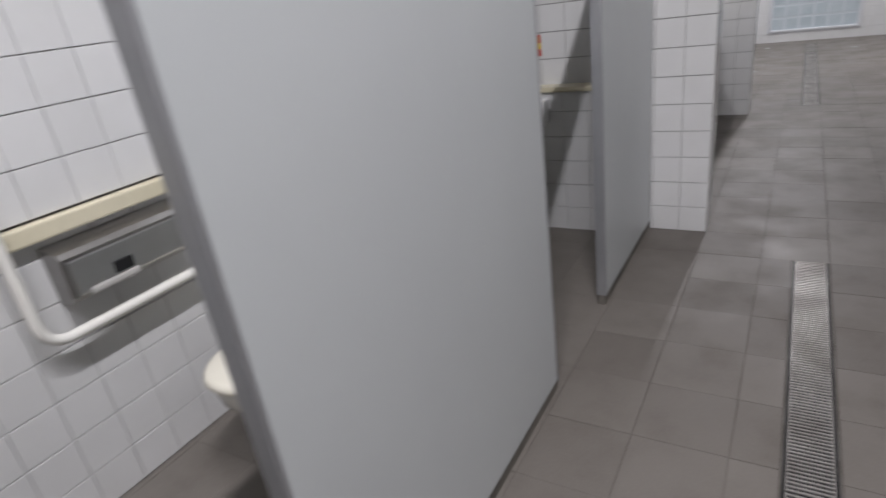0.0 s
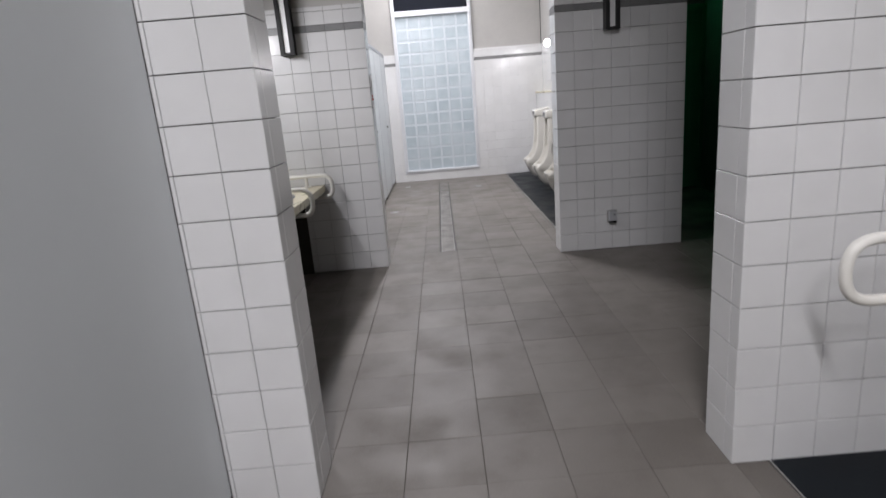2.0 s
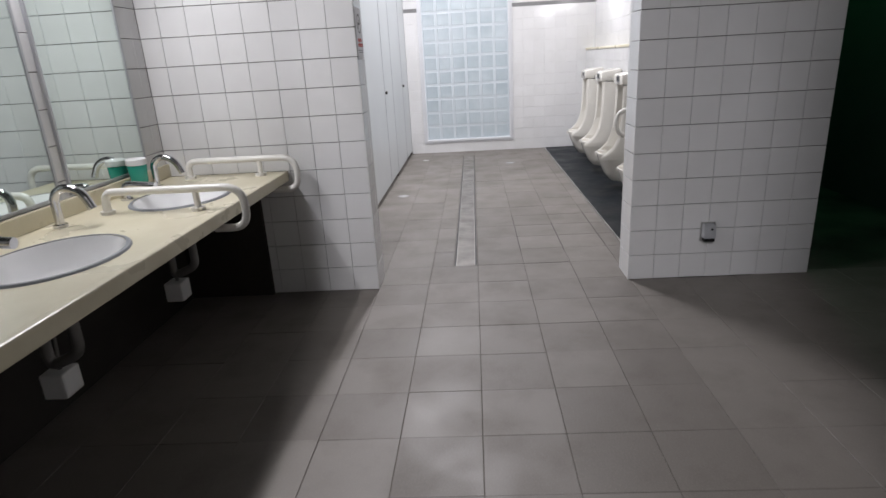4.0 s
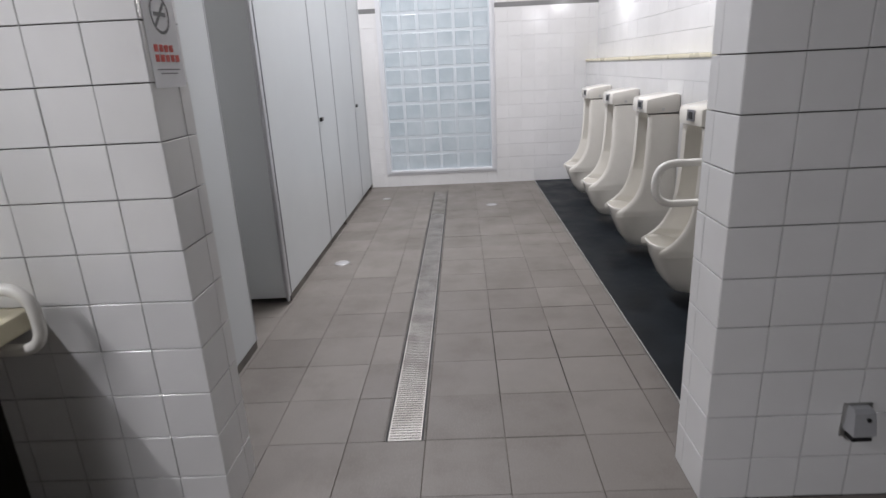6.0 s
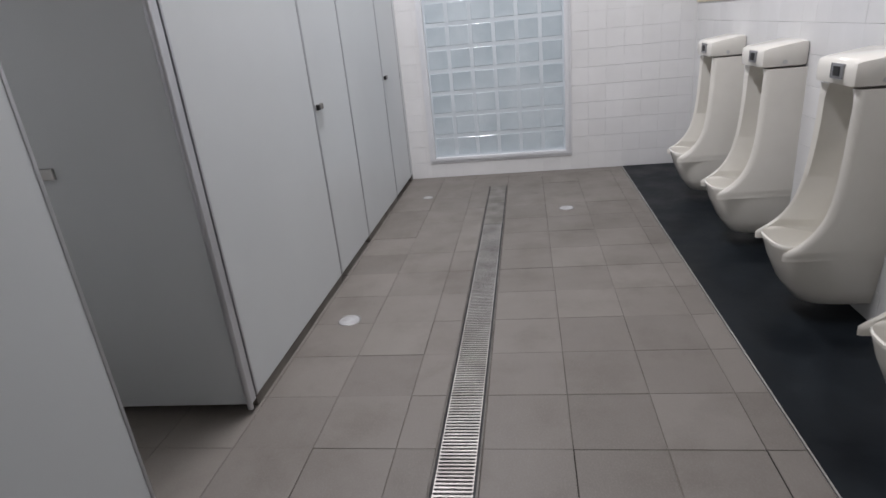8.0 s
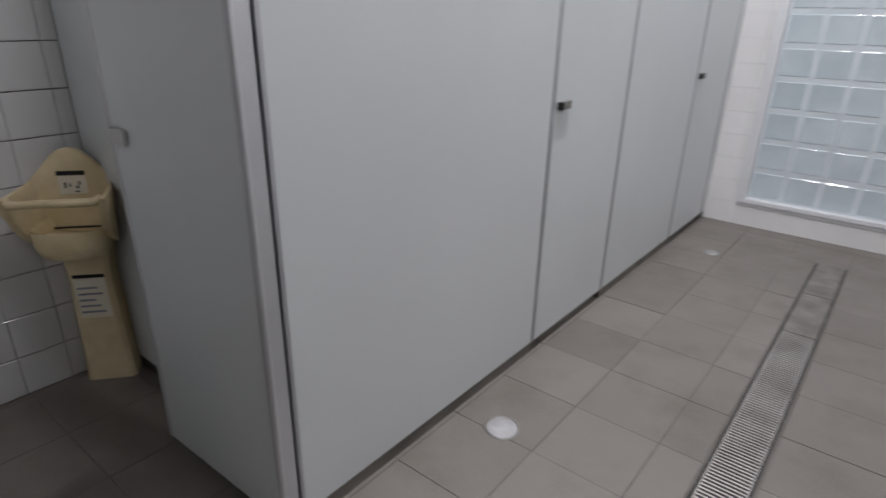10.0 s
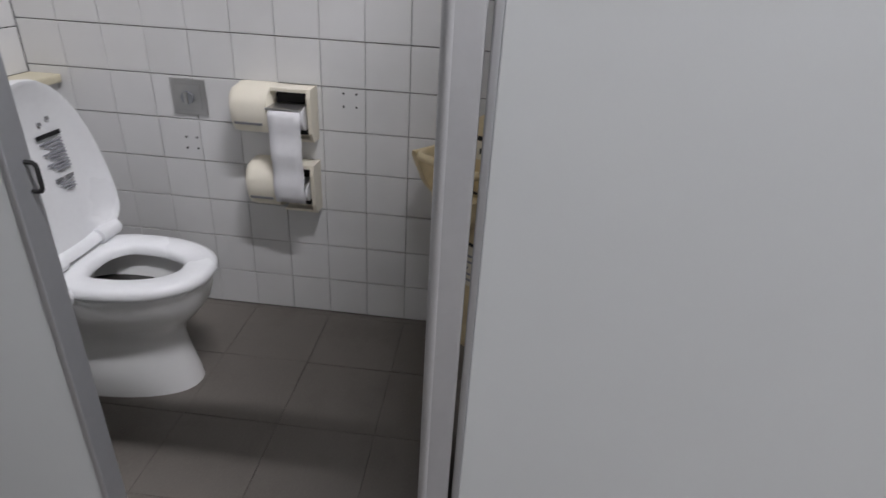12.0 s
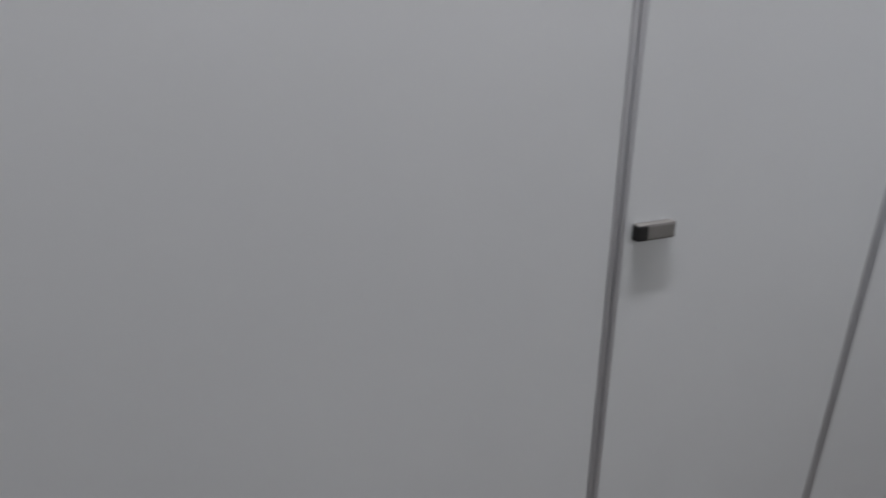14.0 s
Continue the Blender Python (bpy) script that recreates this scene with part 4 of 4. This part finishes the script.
    box(bm, 0.1, 0.1125, -0.1, -0.035, 0.795, 0.835, 0.004)
    part("slot", bm, M_DARK, g, "dark paper slot")
    bm = bmesh.new()
    box(bm, 0.088, 0.111, -0.19, -0.02, 0.764, 0.79, 0.008)
    part("paper", bm, M_LABEL2, g, "white paper end")


steel_paper_box()


def cubicle_bar():
    g = tagged(group_at("grab_rail", at(XCUB + 0.002, 1.4) @ Matrix.Rotation(LEAN, 4, "Z")), "white coated grab bar on the cubicle wall", "grab rail")
    bm = bmesh.new()
    tube(bm, rounded([(0.0, -0.33, 1.1), (0.06, -0.33, 1.1), (0.06, -0.33, 0.655), (0.06, 0.42, 0.655), (0.0, 0.42, 0.655)], 0.09, 8), 0.018, 14)
    part("tube", bm, M_RAIL, g, smooth=True)
    for y, z in ((-0.33, 1.1), (0.42, 0.655)):
        bm = bmesh.new()
        tube(bm, [(0, y, z), (0.01, y, z)], 0.04, 18)
        part("flange", bm, M_RAIL, g, "round wall flange", True)


cubicle_bar()


def roll_bracket():
    g = tagged(group_at("paper_bracket", at(-1.49, 3.718)), "white and black folding paper roll bracket", "paper holder")
    for b, mt, nm in (((-0.17, -0.135, -0.06, 0, 0.69, 0.82), M_WHITE, "arm_plate"), ((-0.14, 0.02, -0.07, -0.045, 0.74, 0.77), M_WHITE, "bar"), ((-0.02, 0.04, -0.09, 0, 0.69, 0.83), M_WHITE, "body"), ((-0.022, 0.03, -0.1, -0.09, 0.7, 0.75), M_GREYBOX, "jaw")):
        bm = bmesh.new()
        box(bm, *b, bevel=0.006)
        part(nm, bm, mt, g)


roll_bracket()


def sticker():
    g = tagged(group_at("warning_sticker", at(-1.545, WALL1 - 0.001)), "small red and yellow warning sticker on tile", "sticker")
    for z0, z1, mt, lift in ((1.06, 1.18, M_RED, 0.001), (1.1, 1.135, M_YEL, 0.0022)):
        bm = bmesh.new()
        box(bm, -0.028, 0.028, -lift, -0.0003, z0, z1)
        part("print", bm, mt, g)
    for i in range(3):
        bm = bmesh.new()
        box(bm, -0.02, 0.02, -0.0016, -0.001, 1.145 + 0.01 * i, 1.149 + 0.01 * i)
        part("print_line", bm, M_YEL, g)


sticker()


def air_freshener():
    g = tagged(group_at("air_freshener", at(-1.88, WALL1 - 0.001, 0.05)), "white wall dispenser with a small dark hole", "dispenser")
    bm = bmesh.new()
    box(bm, -0.06, 0.06, -0.07, 0, 1.32, 1.52, 0.012)
    part("case", bm, M_WHITE, g, smooth=40)
    bm = bmesh.new()
    tube(bm, [(0.0, -0.069, 1.37), (0.0, -0.073, 1.37)], 0.01, 12)
    part("hole", bm, M_DARK, g)


air_freshener()


# ---- washbasin counter ----
CX, CZ = -1.04, 0.75
SINKS = (4.42, 5.33, 6.22)


def counter():
    g = tagged(group_at("washbasin_counter"), "long cream stone washbasin counter with dark open underside", "counter")
    bm = bmesh.new()
    n, hw, hl = 28, 0.215, 0.265
    y_edges = [WALL1B, 4.875, 5.775, WALL2]
    for cy, y0, y1 in zip(SINKS, y_edges, y_edges[1:]):
        cxm = -1.37
        inner = [(cxm + hw * math.cos(a), cy + hl * math.sin(a)) for a in [2 * math.pi * k / n for k in range(n)]]
        outer = []
        for x, y in inner:
            dx, dy = x - cxm, y - cy
            s = min(((CX if dx > 0 else XMID) - cxm) / dx if abs(dx) > 1e-6 else 1e9, ((y1 if dy > 0 else y0) - cy) / dy if abs(dy) > 1e-6 else 1e9)
            outer.append((cxm + dx * s, cy + dy * s))
        corners = [(CX, y1), (XMID, y1), (XMID, y0), (CX, y0)]
        for c in corners:
            i = min(range(n), key=lambda k: (outer[k][0] - c[0]) ** 2 + (outer[k][1] - c[1]) ** 2)
            outer[i] = c
        vi = [bm.verts.new((sx(x, y), y, CZ)) for x, y in inner]
        vo = [bm.verts.new((sx(x, y), y, CZ)) for x, y in outer]
        vd = [bm.verts.new((sx(x, y), y, CZ - 0.03)) for x, y in inner]
        for k in range(n):
            j = (k + 1) % n
            bm.faces.new((vi[k], vo[k], vo[j], vi[j]))
            bm.faces.new((vi[j], vd[j], vd[k], vi[k]))
    bmesh.ops.remove_doubles(bm, verts=bm.verts[:], dist=0.0005)
    part("worktop", bm, M_STONE, g)
    bm = bmesh.new()
    box(bm, CX - 0.03, CX + 0.004, WALL1B, WALL2 - 0.002, CZ - 0.055, CZ + 0.003, 0.008, lean=True)
    part("front_edge", bm, M_STONE, g, "rounded cream front edge")
    bm = bmesh.new()
    box(bm, XMID, XMID + 0.02, WALL1B, WALL2 - 0.002, CZ + 0.001, CZ + 0.075, 0.006, lean=True)
    part("upstand", bm, M_STONE, g, "cream upstand")
    # both boards carry the shade under the counter in their colour
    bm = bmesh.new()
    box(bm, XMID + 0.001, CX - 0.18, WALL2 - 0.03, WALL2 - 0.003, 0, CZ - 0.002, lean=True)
    part("end_board", bm, M_SHADEBROWN, g, "brown end board with the counter's shade in its colour")
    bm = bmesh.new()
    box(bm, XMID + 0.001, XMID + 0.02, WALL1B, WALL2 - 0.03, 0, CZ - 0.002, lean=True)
    part("back_board", bm, M_SHADEBROWN, g, "brown back board with the counter's shade in its colour")


counter()


def basin(y):
    g = tagged(group_at("washbasin", at(-1.37, y, CZ)), "white oval inset washbasin with a grey rim", "washbasin", "washbasins")
    def ov(a, b, z, n=36):
        return [(a * math.cos(2 * math.pi * k / n), b * math.sin(2 * math.pi * k / n), z) for k in range(n)]
    bm = bmesh.new()
    loft(bm, [ov(0.205, 0.255, 0.001), ov(0.2, 0.25, 0.006), ov(0.19, 0.24, -0.01), ov(0.165, 0.21, -0.08), ov(0.1, 0.13, -0.13), ov(0.03, 0.03, -0.14)], False)
    part("bowl", bm, M_WHITECHINA, g, smooth=60)
    bm = bmesh.new()
    loft(bm, [ov(0.222, 0.272, 0.0005), ov(0.216, 0.266, 0.007), ov(0.203, 0.253, 0.0075)], False, False)
    part("rim", bm, M_GREYBOX, g, "dark grey rim ring", True)
    bm = bmesh.new()
    disc(bm, (0, 0), 0.025, -0.138, -0.132, 18)
    part("plug", bm, M_CHROME, g)
    bm = bmesh.new()
    tube(bm, rounded([(0, 0, -0.14), (0, 0, -0.35), (-0.12, 0.0, -0.4), (-0.12, 0, -0.28), (-0.33, 0, -0.28)], 0.04), 0.02)
    part("trap", bm, M_PIPE, g, "waste pipe with trap", True)
    bm = bmesh.new()
    box(bm, -0.2, -0.11, 0.02, 0.12, -0.55, -0.45, 0.01)
    part("sensor_unit", bm, M_WHITE, g, "pale control box")
    bm = bmesh.new()
    tube(bm, rounded([(-0.15, 0.07, -0.45), (-0.15, 0.09, -0.25), (-0.2, 0.05, -0.15), (-0.24, 0.0, -0.03)], 0.05), 0.008)
    part("supply_hose", bm, M_PIPE, g, smooth=True)


for y in SINKS:
    basin(y)


def spout(y, gooseneck):
    g = tagged(group_at("tap", at(-1.64, y, CZ)), "chrome gooseneck tap on the cream counter" if gooseneck else "chrome sensor tap with a flat spout", "tap")
    bm = bmesh.new()
    if gooseneck:
        tube(bm, rounded([(0, 0, 0.0), (0, 0, 0.13), (0.05, 0, 0.165), (0.12, 0, 0.14), (0.15, 0, 0.07)], 0.06, 8), 0.017)
    else:
        tube(bm, rounded([(0, 0, 0), (0, 0, 0.075), (0.15, 0, 0.06)], 0.04, 8), 0.02)
    part("neck", bm, M_CHROME, g, smooth=True)
    bm = bmesh.new()
    tube(bm, [(0, 0, 0), (0, 0, 0.012)], 0.028, 20)
    part("flange", bm, M_CHROME, g, smooth=True)


for y in SINKS:
    spout(y, False)
spout(6.5, True)
spout(5.75, True)


def soap_bottle():
    g = tagged(group_at("soap_bottle", at(-1.678, 6.42, CZ) @ Matrix.Diagonal((1.05, 1.05, 0.86, 1.0))), "teal liquid soap in a clear-topped plastic bottle", "soap bottle")
    bm = bmesh.new()
    loft(bm, [[(r * math.cos(a), r * math.sin(a), z) for a in [2 * math.pi * k / 20 for k in range(20)]] for r, z in ((0.034, 0.052), (0.038, 0.058), (0.044, 0.15), (0.042, 0.158))])
    part("soap", bm, M_GREENLIQ, g, smooth=40)
    bm = bmesh.new()
    loft(bm, [[(r * math.cos(a), r * math.sin(a), z) for a in [2 * math.pi * k / 20 for k in range(20)]] for r, z in ((0.042, 0.158), (0.048, 0.162), (0.048, 0.19), (0.042, 0.196))])
    part("cap", bm, M_WHITE, g, "pale cap", 40)
    bm = bmesh.new()
    tube(bm, [(0, 0, 0), (0, 0, 0.056)], 0.014, 16)
    part("stem", bm, M_CHROME, g, smooth=True)


soap_bottle()


def counter_rail(y):
    """A white support rail over the counter: two posts, a bar to the front and a loop down."""
    g = tagged(group_at("grab_rail", at(0, y)), "white coated support rail bolted over the washbasin counter", "grab rail", "counter grab rails")
    bm = bmesh.new()
    tube(bm, rounded([(-1.56, 0, CZ), (-1.56, 0, 0.845), (-0.955, 0, 0.845), (-0.955, 0, 0.665), (-1.1, 0, 0.665)], 0.085, 8), 0.017, 14)
    part("tube", bm, M_RAIL, g, smooth=True)
    bm = bmesh.new()
    tube(bm, [(-1.16, 0, CZ), (-1.16, 0, 0.835)], 0.014, 12)
    part("post", bm, M_RAIL, g, smooth=True)
    for x in (-1.56, -1.16):
        bm = bmesh.new()
        tube(bm, [(x, 0, CZ), (x, 0, CZ + 0.015)], 0.03, 18)
        part("flange", bm, M_RAIL, g, "white foot flange", True)


counter_rail(6.71)
counter_rail(5.94)


def mirror(y0, y1):
    g = tagged(group_at("wall_mirror"), "frameless wall mirror with thin metal edge above the counter", "mirror", "mirrors")
    bm = bmesh.new()
    box(bm, XMID + 0.004, XMID + 0.01, y0, y1, 0.845, 1.9, lean=True)
    part("glass", bm, M_MIRROR, g)
    bm = bmesh.new()
    for a, b, c, e in ((y0 - 0.012, y0, 0.833, 1.912), (y1, y1 + 0.012, 0.833, 1.912), (y0, y1, 0.833, 0.845), (y0, y1, 1.9, 1.912)):
        box(bm, XMID + 0.001, XMID + 0.014, a, b, c, e, lean=True)
    part("edge_frame", bm, M_ALU, g)


mirror(5.99, 6.59)
mirror(5.1, 5.9)
mirror(4.2, 5.0)


# ---- lamps, sign, tap on the freestanding walls ----
def wall_lamp(x):
    g = tagged(group_at("wall_lamp", at(x, WALL2 - 0.002)), "unlit slim black-framed vertical wall lamp", "wall lamp", "unlit wall lamps")
    bm = bmesh.new()
    for a, b in ((-0.056, -0.024), (0.02, 0.056)):
        box(bm, a, b, -0.085, 0, 1.8, 2.55, 0.003)
    box(bm, -0.056, 0.056, -0.085, 0, 1.785, 1.806, 0.003)
    box(bm, -0.056, 0.056, -0.085, 0, 2.545, 2.57, 0.003)
    part("frame", bm, M_DARK, g, "black metal frame")
    bm = bmesh.new()
    box(bm, -0.024, 0.02, -0.07, -0.001, 1.806, 2.545)
    part("diffuser", bm, M_WHITE, g, "unlit white diffuser")


wall_lamp(-1.17)
wall_lamp(1.36)


def hose_tap():
    g = tagged(group_at("hose_tap_box", at(1.367, WALL2 - 0.001, 0.282) @ Matrix.Diagonal((0.76, 0.85, 0.82, 1.0))), "small steel hose tap box jutting from the tile", "tap box")
    bm = bmesh.new()
    box(bm, -0.056, 0.056, -0.006, 0, -0.07, 0.07, 0.004)
    part("back_plate", bm, M_STEEL, g, smooth=40)
    bm = bmesh.new()
    loft(bm, [[(-w, 0, z), (w, 0, z), (w * 0.94, -d, z), (-w * 0.94, -d, z)] for w, d, z in ((0.047, 0.06, -0.035), (0.046, 0.058, -0.02), (0.043, 0.044, 0.05), (0.038, 0.03, 0.062))])
    part("hood", bm, M_ALUB, g, "sloping bright steel hood", 30)
    bm = bmesh.new()
    tube(bm, [(0.012, -0.03, 0.028), (0.012, -0.055, 0.028)], 0.008, 12)
    part("key_hole", bm, M_DARK, g, "dark key hole")
    # the shadow below the hood, built as a black block
    bm = bmesh.new()
    box(bm, -0.038, 0.038, -0.05, -0.004, -0.062, -0.036, 0.002)
    part("hood_shade", bm, M_DARK, g, "black block for the shadow below the hood")


hose_tap()


def no_smoking_sign():
    """A paper notice folded round the wall's corner: its face looks to the passage."""
    g = tagged(group_at("no_smoking_sign", at(XL + 0.0015, WALL2 + 0.105) @ Matrix.Rotation(radians(90) + LEAN, 4, "Z")), "white paper no-smoking notice with red lettering", "sign")
    bm = bmesh.new()
    box(bm, -0.085, 0.085, -0.001, 0, 1.335, 1.6)
    part("paper", bm, M_PAPER, g)
    bm = bmesh.new()
    ringp = [[(r * math.cos(a), -0.0018, 1.52 + r * math.sin(a)) for a in [2 * math.pi * k / 28 for k in range(28)]] for r in (0.042, 0.05)]
    loft(bm, ringp, False, False)
    part("ring", bm, M_INK, g)
    bm = bmesh.new()
    box(bm, -0.045, 0.045, -0.0019, -0.001, -0.004, 0.004, m=Matrix.Translation((0, 0, 1.52)) @ Matrix.Rotation(radians(-45), 4, "Y"))
    part("slash", bm, M_INK, g)
    bm = bmesh.new()
    box(bm, -0.03, 0.03, -0.0022, -0.001, 1.515, 1.525)
    part("cigarette", bm, M_INK, g)
    for z, n in ((1.435, 4), (1.41, 5)):
        for i in range(n):
            bm = bmesh.new()
            box(bm, -0.06 + i * 0.027, -0.04 + i * 0.027, -0.0018, -0.0008, z - 0.009, z + 0.009)
            part("print_block", bm, M_RED, g)
    for z, a in ((1.38, 0.06), (1.37, 0.045)):
        bm = bmesh.new()
        box(bm, -a, a, -0.0016, -0.0008, z, z + 0.003)
        part("print_line", bm, M_INK, g)


no_smoking_sign()


def exit_door():
    g = tagged(group_at("exit_door"), "dim green painted door in the unlit lobby", "door")
    bm = bmesh.new()
    box(bm, 2.15, 3.2, 9.3, 9.345, 0.02, 2.15, 0.004, lean=True)
    part("leaf", bm, M_GREEN, g)
    bm = bmesh.new()
    for a, b, c, e in ((2.08, 2.15, 0, 2.22), (3.2, 3.25, 0, 2.22), (2.15, 3.2, 2.15, 2.22)):
        box(bm, a, b, 9.28, 9.4, c, e, 0.004, lean=True)
    part("frame", bm, M_GREEN, g)


exit_door()


# added green fill, kept out of view, to lift the dark lobby door
def exit_sign():
    g = tagged(group_at("exit_sign", at(2.7, 9.27, 2.75)), "added unseen green fill lamp above the lobby door", "exit sign")
    bm = bmesh.new()
    box(bm, -0.2, 0.2, -0.03, 0.03, -0.08, 0.08, 0.005)
    part("case", bm, M_WHITE, g)
    bm = bmesh.new()
    box(bm, -0.185, 0.185, -0.034, -0.03, -0.065, 0.065)
    part("lit_face", bm, M_FILLGREEN, g, "glowing green face")
    d = bpy.data.lights.new("lobby_fill_light", "AREA")
    d.shape, d.size, d.size_y, d.energy, d.color = "RECTANGLE", 0.36, 0.12, 2.6, (0.1, 1.0, 0.45)
    ob = new("lobby_fill_light", d)
    ob.matrix_world = at(2.7, 9.22, 2.75) @ Matrix.Rotation(radians(-60), 4, "X")


M_FILLGREEN = glow("green fill glow", 2.0, (0.1, 0.9, 0.4))
exit_sign()
lobby = solid("wall_lobby", M_GREEN, [(2.0, 2.03, WALL2B + 0.3, 9.4, 0, CEIL)], "green painted wall of the unlit exit lobby", "wall")


# ---- wall tiles, piece by piece ----
lt = math.degrees(LEAN)
lay(wall_entry_left, sx(XL - 2.1 * TILE, WALL1), WALL1, 0, 0, 2.1 * TILE, TILETOP, first=0.1 * TILE)
lay(wall_entry_left, sx(XL, WALL1), WALL1, 0, 90 + lt, WALL1B - WALL1, TILETOP, first=0.06)
lay(wall_entry_left, sx(XCUB, WALL1), WALL1, 0.89, 0, XPANEL - 0.05 - XCUB, 1.245)
lay(apron_1, sx(XCUB, 3.72), 3.72, 0, 0, XPANEL - 0.05 - XCUB, 0.865, band=False)
lay(wall_entry_right, sx(XR, WALL1), WALL1, 0, 0, XURINAL - XR, TILETOP)
lay(wall_entry_right, sx(XR, WALL1B), WALL1B, 0, -90 + lt, WALL1B - WALL1, TILETOP)
lay(wall_mid_left, sx(XMID, WALL2), WALL2, 0, 0, XL - XMID, TILETOP, first=(XL - XMID) % TILE)
lay(wall_mid_left, sx(XL, WALL2), WALL2, 0, 90 + lt, WALL2B - WALL2, TILETOP)
lay(wall_mid_left, sx(XPANEL - 0.05, WALL2B), WALL2B, 0.872, 180, XPANEL - 0.05 - XCUB, 1.263)
lay(apron_2, sx(XPANEL - 0.05, 7.12), 7.12, 0, 180, XPANEL - 0.05 - XCUB, 0.845, band=False)
lay(wall_mid_right, sx(XR, WALL2), WALL2, 0, 0, 7 * TILE, TILETOP)
lay(wall_mid_right, sx(XR, WALL2B), WALL2B, 0, -90 + lt, WALL2B - WALL2, TILETOP, first=0.06)
lay(wall_back, sx(0.61, BACK), BACK, 0, 0, XUPPER - 0.61, TILETOP, fine=True)
lay(wall_back, sx(-0.70, BACK), BACK, 0, 0, 1.31, 0.14, fine=True)
lay(wall_back, sx(XPANEL - 0.3, BACK), BACK, 0, 0, 0.49, TILETOP, fine=True)
lay(wall_cubicle, sx(XCUB, WALL2B), WALL2B, 0, 90 + lt, 8.72 - WALL2B, TILETOP, first=0.0)
lay(wall_cubicle_entry, sx(XCUB, 0.3), 0.3, 0, 90 + lt, 1.74, 0.962)
lay(wall_cubicle_entry, sx(XCUB, 0.3), 0.3, 1.017, 90 + lt, 1.74, TILETOP - 1.017, band=False)
lay(wall_cubicle_entry, sx(XCUB, 2.08), 2.08, 0, 90 + lt, 1.735, TILETOP)
lay(wall_urinals, sx(XURINAL, BACK), BACK, 0, -90 + lt, BACK - WALL2B, 1.335, band=False, limit=600, fine=True)
lay(wall_urinals, sx(XUPPER, BACK), BACK, 1.365, -90 + lt, BACK - WALL2B, 0.77, band=False, limit=600, fine=True)
lay(wall_urinals_entry, sx(XURINAL, WALL1), WALL1, 0, -90 + lt, 2.4, TILETOP)
lay(wall_basins, sx(XMID, WALL1B), WALL1B, 0, 90 + lt, WALL2 - WALL1B, TILETOP)


# ---- floor tiles ----
def floor_tiles():
    cache = {}
    rest = bmesh.new()
    xs, x = [], 0.03
    while x > XCUB:
        x -= FT
    while x < 3.25:
        xs.append(x)
        x += FT
    y0, count = 5.345 - 22 * FT, 0
    for j in range(46):
        y = y0 + j * FT
        for x in xs:
            cuts = [(x, x + FT)]
            drained = y + FT < 3.55 or 7.1 < y < 11.5
            out = []
            for a, b in cuts:
                a, b = max(a, XCUB), b
                if y < WALL1 - 0.1 or y > WALL2:
                    b = min(b, XMAT - 0.006)
                if drained and b > -0.132 and a < 0.028:
                    if a < -0.132:
                        out.append((a, -0.132))
                    if b > 0.028:
                        out.append((0.028, b))
                else:
                    out.append((a, b))
            ya, yb = max(y, START), min(y + FT, BACK)
            for a, b in out:
                if b - a < 0.015 or yb - ya < 0.015:
                    continue
                w, h = round(b - a, 4), round(yb - ya, 4)
                loose = 0.3 < a < 1.1 and 7.4 < ya < 8.3
                if (w, h, loose) not in cache:
                    g, e = (0.002, 0.0016) if loose else (0.0011, 0.0013)
                    bm = bmesh.new()
                    def ring(i, z):
                        k = i if loose else i * 0.6
                        return [(px + SKEW * py, py, z) for px, py in ((i, k), (w - i, k), (w - i, h - k), (i, h - k))]
                    loft(bm, [ring(g, -0.006), ring(g, -e), ring(g + e, 0.0)], cap0=False)
                    cache[(w, h, loose)] = mesh_of("floor_tile", bm, M_FLOOR)
                m = Matrix.Translation((sx(a, ya), ya, random.uniform(-0.0009, 0.0009))) @ Matrix.Rotation(random.uniform(-0.002, 0.002), 4, "X")
                if a > -0.95 and b < 1.2 and 1.3 < y < 11.0 and count < 300:
                    ob = new("floor_tile", cache[(w, h, loose)])
                    ob.matrix_world = m
                    ob.parent = floor
                    count += 1
                else:
                    k = len(rest.verts)
                    rest.from_mesh(cache[(w, h, loose)])
                    rest.verts.ensure_lookup_table()
                    for v in rest.verts[k:]:
                        v.co = m @ v.co
    tagged(part("floor_tile_rest", rest, M_FLOOR, floor), kind="stuff")


floor_tiles()


def open_joints():
    """Joints that have lost their grout and hold black dirt."""
    bm = bmesh.new()
    for x, y0, y1 in ((0.333, 7.42, 8.4), (0.636, 7.42, 8.12), (0.939, 7.5, 8.5), (0.333, 2.1, 2.5), (0.636, 2.9, 3.2)):
        box(bm, x - 0.008, x + 0.008, y0, y1, -0.003, -0.0022, lean=True)
    for y, x0, x1 in ((7.466, 0.2, 1.04), (7.769, 0.26, 0.9), (8.072, 0.14, 0.7), (8.072, 0.93, 1.05), (2.315, 0.1, 1.04), (2.618, 0.7, 1.04), (2.921, 0.4, 1.04)):
        box(bm, x0, x1, y - 0.008, y + 0.008, -0.0029, -0.0021, lean=True)
    part("open_joint", bm, M_OPENJOINT, floor, "black dirt in worn joints")


open_joints()
